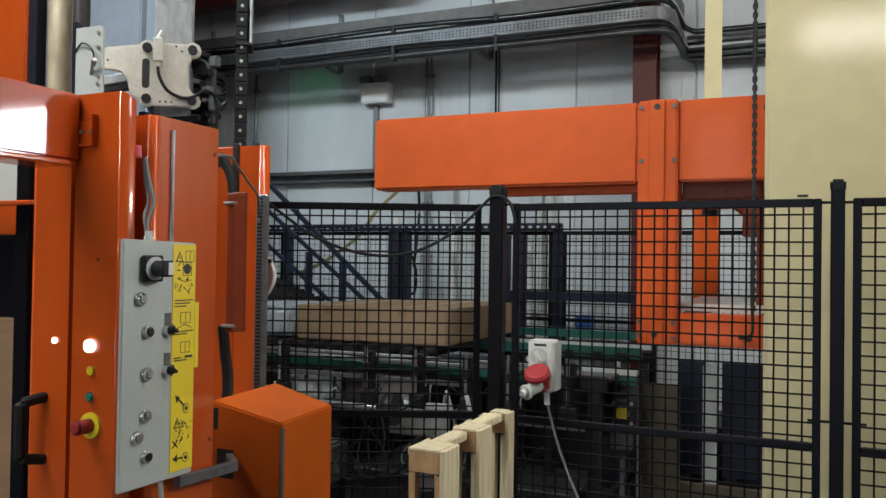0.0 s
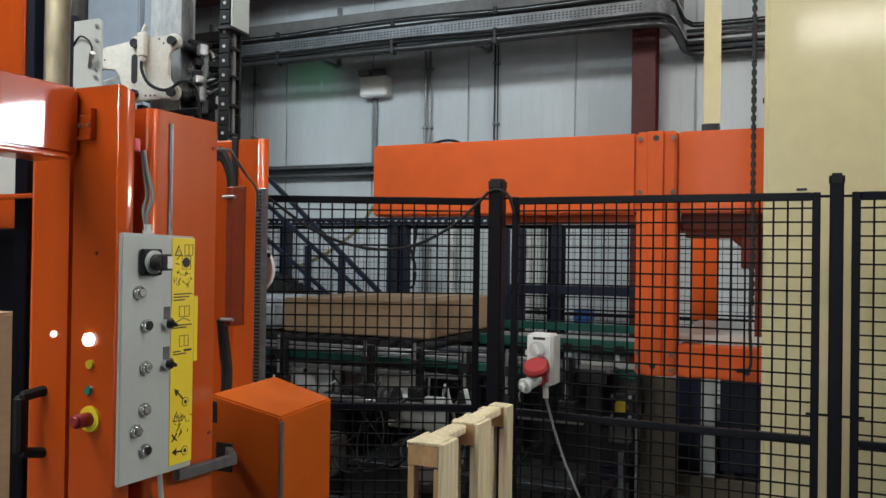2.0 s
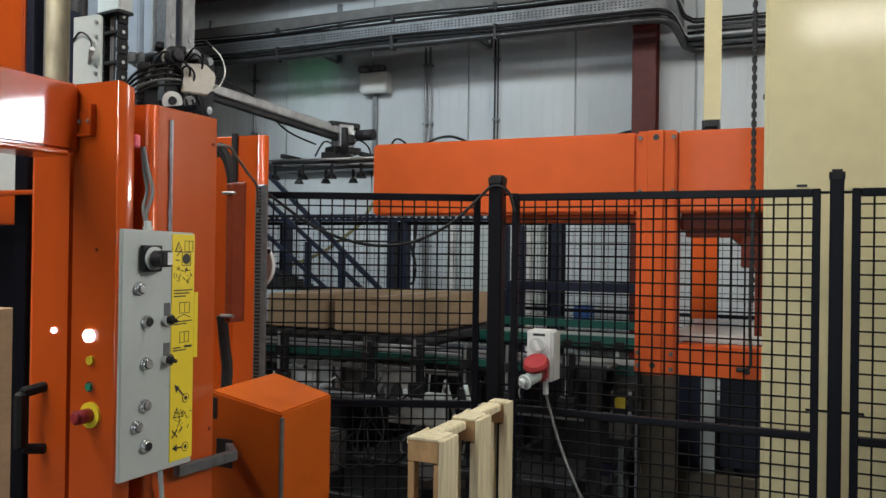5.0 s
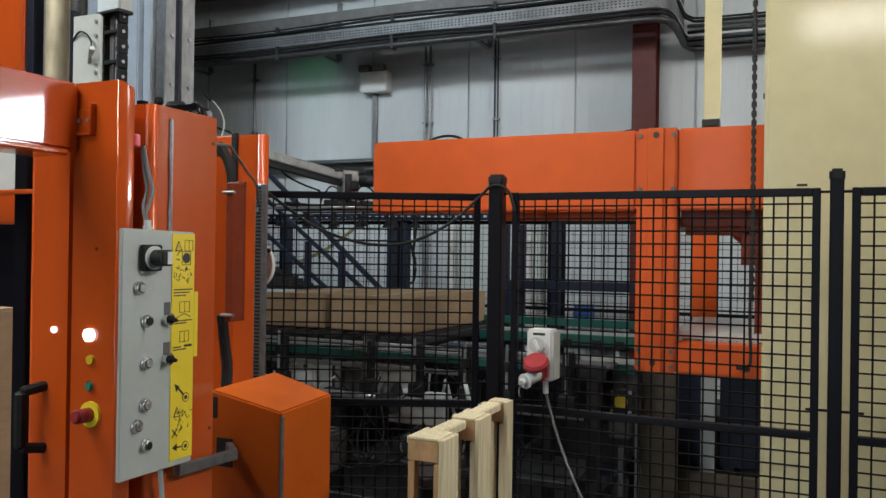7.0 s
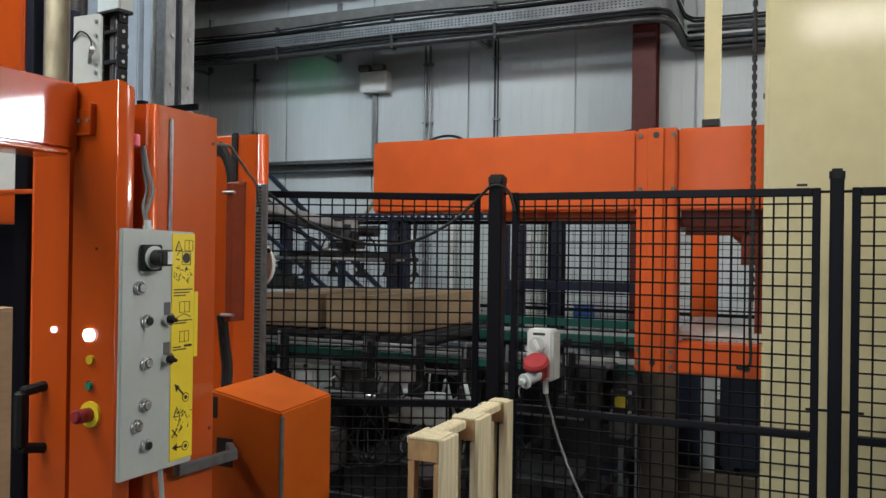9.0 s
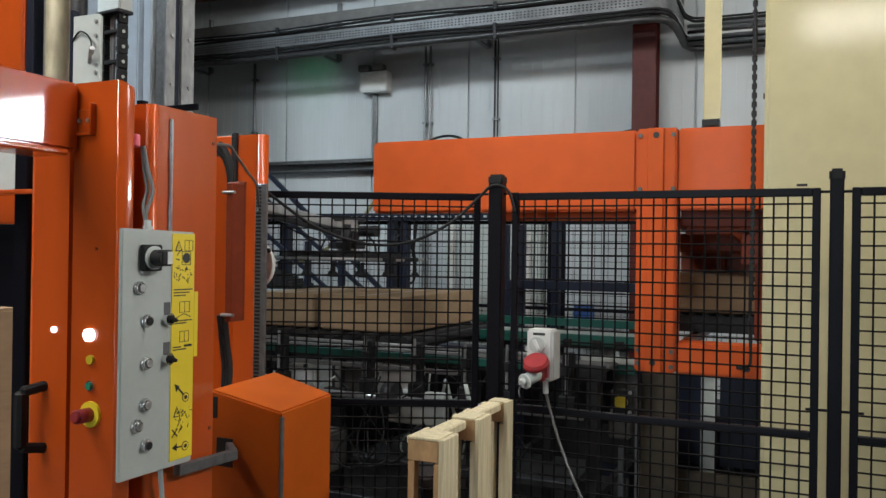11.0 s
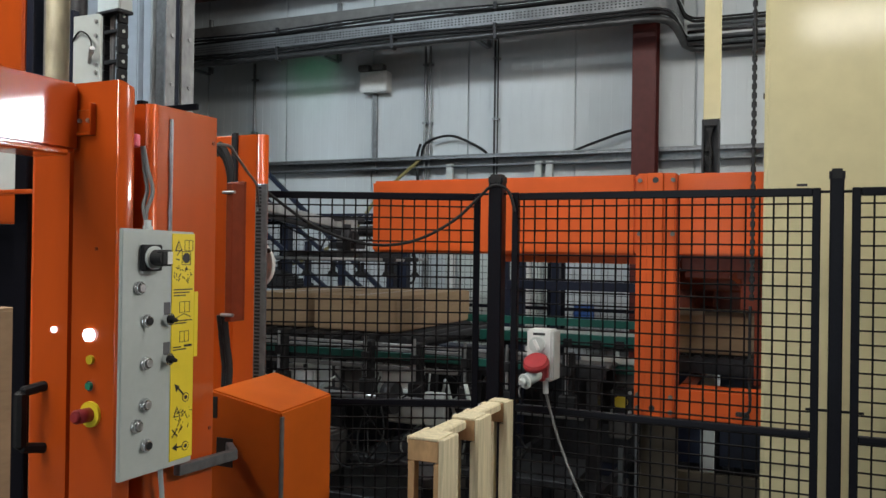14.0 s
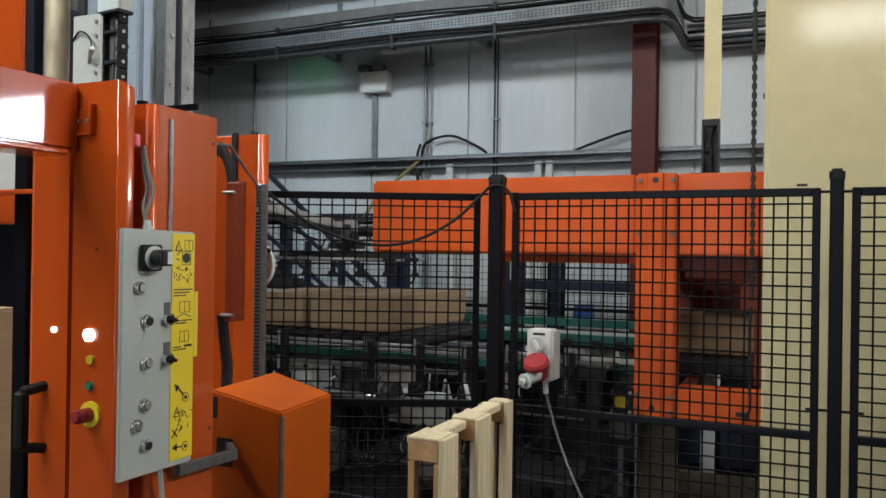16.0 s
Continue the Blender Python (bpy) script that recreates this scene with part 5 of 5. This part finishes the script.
def build_background():
    def steel(name, label, bars, mat=NAVY, cat="machine frame"):
        s = thing(name, bars[0][0], label, cat)
        for k, (a, b, w) in enumerate(bars):
            part("beam", bar(a, b, w, w, 0.003), mat, s)
        return s
    steel("inclined_conveyor", "dark navy steel truss of an inclined conveyor", [
        ((-4.5, 5.6, 2.50), (-2.95, 5.6, 1.17), 0.035), ((-4.6, 5.6, 2.32), (-3.1, 5.6, 1.17), 0.03), ((-4.7, 5.62, 2.08), (-3.45, 5.62, 1.17), 0.03), ((-4.6, 5.62, 1.80), (-3.85, 5.62, 1.22), 0.03),
        ((-4.9, 5.6, 1.19), (-2.48, 5.6, 1.19), 0.06), ((-3.72, 5.6, 0), (-3.72, 5.6, 1.62), 0.045), ((-3.40, 5.6, 0), (-3.40, 5.6, 1.54), 0.045), ((-4.25, 5.6, 0), (-4.25, 5.6, 2.1), 0.045), ((-2.85, 5.6, 0), (-2.85, 5.6, 1.2), 0.05)])
    d = thing("drive_chain_guard", (-4.1, 5.5, 1.2), "dark ribbed rubber chain guard", "machine part")
    bm = bmesh.new()
    for k in range(12):
        solid((-4.25 + k * 0.05, 5.5, 1.145), (-4.206 + k * 0.05, 5.75, 1.44 - 0.018 * k), 0.006, bm=bm)
    part("ribs", bm, RUBBER, d)
    part("base", solid((-4.4, 5.5, 1.10), (-3.7, 5.75, 1.16), 0.004), RUBBER, d)
    part("stand", solid((-4.2, 5.58, 0), (-4.1, 5.66, 1.10), 0.004), RUBBER, d)
    # light inner fence
    for x0, width in ((-5.4, 1.15), (-4.23, 1.05), (-3.11, 1.31), (-1.72, 1.6)):
        f = thing("mesh_fence", (x0, 6.0, 0), "black mesh fence panel in front of the wall", "fence", group="rear fence")
        mesh_panel(f, width, 0.15, 1.80, 1.12, 0.05)
    for x in (-4.2, -3.16, -3.04, -1.76):
        p = thing("fence_post", (x, 6.0, 0), "black fence post before the wall", "fence post", group="rear fence posts")
        part("tube", solid((x - 0.03, 5.96, 0), (x + 0.03, 6.04, 1.86), 0.004), NAVY, p)
    r = thing("cable_channel", (-3.3, 5.95, 1.83), "black perforated cable channel along the rear fence", "cable tray")
    part("channel", solid((-4.9, 5.93, 1.80), (-1.75, 5.955, 1.86), 0.003), NAVY, r)
    bm = bmesh.new()
    for k in range(52):
        solid((-4.85 + k * 0.06, 5.9285, 1.822), (-4.825 + k * 0.06, 5.9302, 1.838), 0, bm=bm)
    part("holes", bm, GREY_PAINT, r)
    for x in (-1.98, -1.86):
        s = steel("machine_post", "dark navy steel post of the line", [((x, 5.5, 0), (x, 5.5, 1.75), 0.04)])
    steel("machine_rail", "dark navy steel cross rail of the line", [((-1.95, 5.45, 1.33), (-0.9, 5.45, 1.33), 0.06), ((-1.95, 5.45, 1.30), (-1.95, 5.45, 0), 0.05), ((-0.95, 5.45, 1.30), (-0.95, 5.45, 0), 0.05)])
    w = thing("white_post", (-2.1, 6.3, 0), "white painted steel post", "post")
    part("tube", solid((-2.15, 6.25, 0), (-2.06, 6.33, 1.72), 0.005), WHITE, w)
    w = thing("white_post", (-2.85, 6.3, 0), "white painted steel post", "post")
    part("tube", solid((-2.785, 6.28, 0), (-2.735, 6.33, 1.95), 0.005), WHITE, w)
    w = thing("white_post", (-3.25, 6.3, 0), "slim white painted steel post", "post")
    part("tube", solid((-3.31, 6.28, 0), (-3.27, 6.32, 1.95), 0.005), WHITE, w)
    b = thing("blue_box", (-1.68, 6.5, 1.0), "small blue plastic box on a shelf", "box")
    part("body", solid((-1.745, 6.45, 1.0), (-1.615, 6.6, 1.14), 0.008), BLUE, b)
    for z in (1.03, 1.065, 1.10):
        part("rib", solid((-1.75, 6.445, z), (-1.61, 6.45, z + 0.012), 0.001), BLUE, b)
    s = thing("shelf", (-1.6, 6.6, 0), "grey steel shelf against the wall", "shelf")
    part("board", solid((-1.9, 6.42, 0.97), (-1.4, 6.85, 1.0), 0.004), GREY_PAINT, s)
    for x in (-1.88, -1.44):
        part("leg", solid((x, 6.6, 0), (x + 0.03, 6.63, 0.97), 0.003), GREY_PAINT, s)
    for x, y in ((-3.35, 6.55), (-3.28, 6.55)):
        h = thing("hose", (x, y, 1.2), "black coiled hose hanging on the wall", "hose")
        part("loop", hose([(x, y, 1.65), (x - 0.06, y, 1.5), (x - 0.05, y, 1.3), (x + 0.04, y, 1.28), (x + 0.06, y, 1.45), (x, y, 1.65)], 0.012), RUBBER, h)
    g = thing("fire_door", (-2.5, 6.9, 0), "grey steel door in the far wall", "door")
    part("leaf", solid((-2.97, 6.93, 0), (-2.2, 6.985, 1.86), 0.004), GREY_PAINT, g)
    # Boxes added to darken the view below the conveyor, in place of clutter.
    for x0, x1, z in ((-5.0, -3.95, 0.86), (-3.9, -2.95, 0.92), (-2.9, -2.0, 0.84), (-1.95, -1.0, 0.80)):
        n = thing("dark_filler_box", ((x0 + x1) / 2, 5.6, 0), "dark box added in place of the dark clutter behind the conveyor", "machine")
        part("body", solid((x0, 5.7, 0.0), (x1, 5.9, z), 0.01), NAVY, n)
        part("door", solid((x0 + 0.06, 5.685, 0.1), (x1 - 0.06, 5.698, z - 0.08), 0.004), DARK_STEEL, n)
    # under the lifting frame
    p = thing("guide_post", (-0.47, 4.6, 0), "pale green-white steel post below the lifting frame", "post")
    part("tube", solid((-0.555, 4.75, 0), (-0.478, 4.83, 1.0), 0.005), GREY_PAINT, p)
    for x, w in ((-0.715, 0.15), (-0.47, 0.23)):
        n = thing("steel_screen", (x, 4.95, 0), "dark navy steel screen beside the line", "screen")
        part("sheet", solid((x, 4.92, 0.35), (x + w, 4.95, 1.0), 0.004), NAVY, n)
        part("foot", solid((x + 0.02, 4.92, 0.0), (x + 0.08, 4.95, 0.35), 0.003), DARK_STEEL, n)
    k = thing("machine_plinth", (-0.6, 5.1, 0), "dark steel plinth under the palletiser", "machine frame")
    part("body", solid((-1.0, 5.0, 0.0), (0.6, 5.6, 0.62), 0.01), DARK_STEEL, k)
    part("side_sheet", solid((-0.83, 4.45, 0.0), (-0.635, 4.48, 0.92), 0.006), BROWN_SHEET, k, "brown grimy side sheet")
    part("front_board", solid((-0.90, 4.68, 0.0), (0.5, 4.72, 0.36), 0.004), BROWN_SHEET, k, "brown grimy front board")


def build_lift_extras(lift):
    """Hoist strap and chain, the white sheet, and the load table that runs in beneath the frame's opening."""
    s = thing("hoist_beam", (-0.5, 5.2, 2.0), "flat cream steel strap of the hoist", "strap")
    part("strap", solid((-0.613, 5.19, 2.378), (-0.513, 5.21, 5.98), 0.004), CREAM, s)
    part("ceiling_plate", solid((-0.65, 5.12, 5.98), (-0.48, 5.28, 6.0), 0), DARK_STEEL, s)
    part("guide_shoe", joined(solid((-0.618, 5.16, 1.86), (-0.606, 5.24, 2.375), 0.003), solid((-0.53, 5.16, 1.86), (-0.518, 5.24, 2.375), 0.003), solid((-0.606, 5.215, 1.86), (-0.53, 5.235, 2.35), 0), solid((-0.606, 5.17, 2.335), (-0.53, 5.2, 2.375), 0.003)), DARK_STEEL, s, "dark steel guide shoe")
    for k in range(5):
        part("lead", hose([(-0.595 + 0.012 * k, 5.18, 2.34), (-0.56 - 0.01 * k, 5.175, 2.15), (-0.585 + 0.014 * k, 5.18, 2.0), (-0.57, 5.19, 1.87)], 0.006, 5, 6), RUBBER, s)
    c = thing("hoist_chain", (-0.24, 3.8, 1.4), "dark steel roller chain hanging beside the cabinet", "chain")
    outer = inner = None
    for k in range(230):
        z = 1.36 + k * 0.020
        if k % 2:
            o = part("link", solid((-0.243, 3.79, -0.004), (-0.231, 3.81, 0.024), 0.003), DARK_STEEL, c) if inner is None else new("link", inner.data)
            inner = inner or o
        else:
            o = part("link", solid((-0.248, 3.795, -0.004), (-0.226, 3.805, 0.024), 0.004), DARK_STEEL, c) if outer is None else new("link", outer.data)
            outer = outer or o
        o.parent, o.location = c, (0, 0, z)
    part("anchor", solid((-0.262, 3.79, 5.94), (-0.218, 3.81, 6.0), 0), DARK_STEEL, c)
    part("rear_column", solid((-0.69, 5.30, 0.96), (-0.535, 5.42, 1.90), 0.006), ORANGE_DULL, lift)
    slab = part("sliding_sheet", solid((-0.60, 4.015, 0.948), (0.35, 5.0, 0.985), 0.004), SLAB, lift, "white plastic sliding sheet")
    part("carrier_rail", joined(solid((-0.56, 4.02, 0.90), (-0.52, 5.1, 0.945), 0.003), solid((-0.22, 4.02, 0.90), (-0.18, 5.1, 0.945), 0.003)), RED_AND_SHADE, lift)
    # Unseen hood, added to shade the load below it.
    part("shade_hood", solid((-0.78, 4.15, 1.49), (0.35, 4.95, 1.52), 0.004), RED_AND_SHADE, lift)
    load = part("load_table", joined(solid((-0.75, 4.3, 0.955), (-0.22, 4.32, 1.04), 0.004), solid((-0.75, 4.3, 0.955), (-0.22, 5.0, 0.975), 0.003), solid((-0.75, 4.98, 0.955), (-0.22, 5.0, 1.04), 0.004)), DARK_STEEL, lift, "dark roller load table")
    for k in range(8):
        part("roller", rod((-0.72 + 0.065 * k, 4.322, 1.02), (-0.72 + 0.065 * k, 4.978, 1.02), 0.028, seg=12), DARK_STEEL, load)
    part("carton", solid((-0.74, 4.34, 1.052), (-0.27, 4.96, 1.245), 0.006), CARD, load, "brown cardboard carton on the load table")
    part("pusher", joined(solid((-0.75, 5.05, 1.0), (-0.2, 5.1, 1.45), 0.004), solid((-0.62, 4.9, 1.25), (-0.5, 5.06, 1.40), 0.01), solid((-0.75, 4.6, 1.36), (-0.2, 5.08, 1.46), 0.01)), RED_AND_SHADE, load, "dark red pusher frame")
    return slab, load


# ---- movement ----
def motions():
    lift0 = LIFT.matrix_basis.translation.copy()
    rise = [(0, .389), (.5, .347), (1, .301), (1.5, .256), (2, .214), (2.3, .200), (2.6, .195), (4.2, .195), (5.2, .202), (6.3, .208), (11.5, .208), (11.8, .197), (12.0, .180), (12.5, .115), (13, .072), (13.5, .030), (13.8, .008), (14, 0), (16, 0)]
    walk(LIFT, [(t, pose(lift0.x, lift0.y, lift0.z + dz)) for t, dz in rise])
    walk(SLAB_PART, [(t, pose(dx, 0, 0)) for t, dx in ((0, 0), (9.3, 0), (9.8, 0.12), (10.6, 0.62), (11.1, 0.75), (16, 0.75))])
    walk(LOAD, [(t, pose(dx, dy, 0)) for t, dx, dy in ((0, 0.75, 0.4), (9.4, 0.75, 0.4), (10.0, 0.6, 0.3), (10.8, 0.12, 0.05), (11.2, 0, 0), (16, 0, 0))])
    turns = [(0, -9), (.5, -15), (1, -21), (1.5, -29), (2, -37), (2.3, -43), (2.6, -57), (3.0, -81), (3.3, -96), (3.6, -112), (3.8, -124), (4.0, -136), (4.2, -141), (4.6, -142), (16, -142)]
    swings = [(0, -9), (.5, -15), (1, -21), (1.5, -29), (2, -37), (2.3, -44), (2.6, -56), (2.9, -71), (3.1, -84), (3.3, -97), (3.5, -110), (3.7, -121), (3.9, -132), (4.2, -145), (4.7, -160), (5.3, -167), (6.0, -168), (16, -168)]
    walk(MAST_THING, [(t, pose(*MAST, 0, 0, 0, 44.25 + a)) for t, a in turns])
    drops = [(0, .69), (4.2, .69), (4.7, .65), (5.2, .57), (5.8, .46), (6.3, .377), (6.8, .335), (7.2, .275), (7.6, .23), (8.0, .17), (8.4, .095), (8.8, .02), (9.0, 0), (16, 0)]

    def between(rows, t):
        for (t0, v0), (t1, v1) in zip(rows, rows[1:]):
            if t0 <= t <= t1:
                return v0 + (v1 - v0) * (t - t0) / (t1 - t0)
    for ob, sweep in ((CARRIAGE, turns), (ARM, swings)):
        times = sorted({t for t, _ in sweep} | {t for t, _ in drops})
        walk(ob, [(t, pose(*MAST, 1.89 + between(drops, t), 0, 0, 44.25 + between(sweep, t))) for t in times])
    a0, w0 = CARTON.matrix_basis.translation.copy(), WRAPPED.matrix_basis.translation.copy()
    creep = [(0, .335), (1.5, .262), (3, .205), (4.2, .180), (6.3, .155), (8, .125), (9.2, .105), (11.3, .066), (13, .045), (14.5, .018), (16, 0)]
    s0 = STACK.matrix_basis.translation.copy()
    walk(STACK, [(t, pose(s0.x + dx, s0.y, s0.z)) for t, dx in ((0, -0.10), (0.6, -0.09), (0.9, -0.04), (1.3, 0), (16, 0))])
    b0 = TRAILING.matrix_basis.translation.copy()
    lag = [(0, 0), (3, 0), (4.2, 1), (16, 1)]
    walk(TRAILING, [(t, pose(b0.x + dx - 0.06 * between(lag, t), b0.y + 0.03 * between(lag, t), b0.z)) for t, dx in creep])
    for ob, o in ((CARTON, a0), (WRAPPED, w0)):
        walk(ob, [(t, pose(o.x + dx, o.y, o.z)) for t, dx in creep])


build_hall()
build_wall_steel()
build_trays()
build_lamps()
build_fence()
build_pallet()
LIFT = build_lift()
build_mast_cabinet()
SLAB_PART, LOAD = build_lift_extras(LIFT)
build_operator_machine()
build_operator_panel()
build_left_pipes()
STACK = build_load()
MAST_THING = build_mast()
CARRIAGE = build_carriage()
ARM = build_arm()
build_conveyor()
CARTON, TRAILING, WRAPPED = build_cartons()
build_background()
motions()
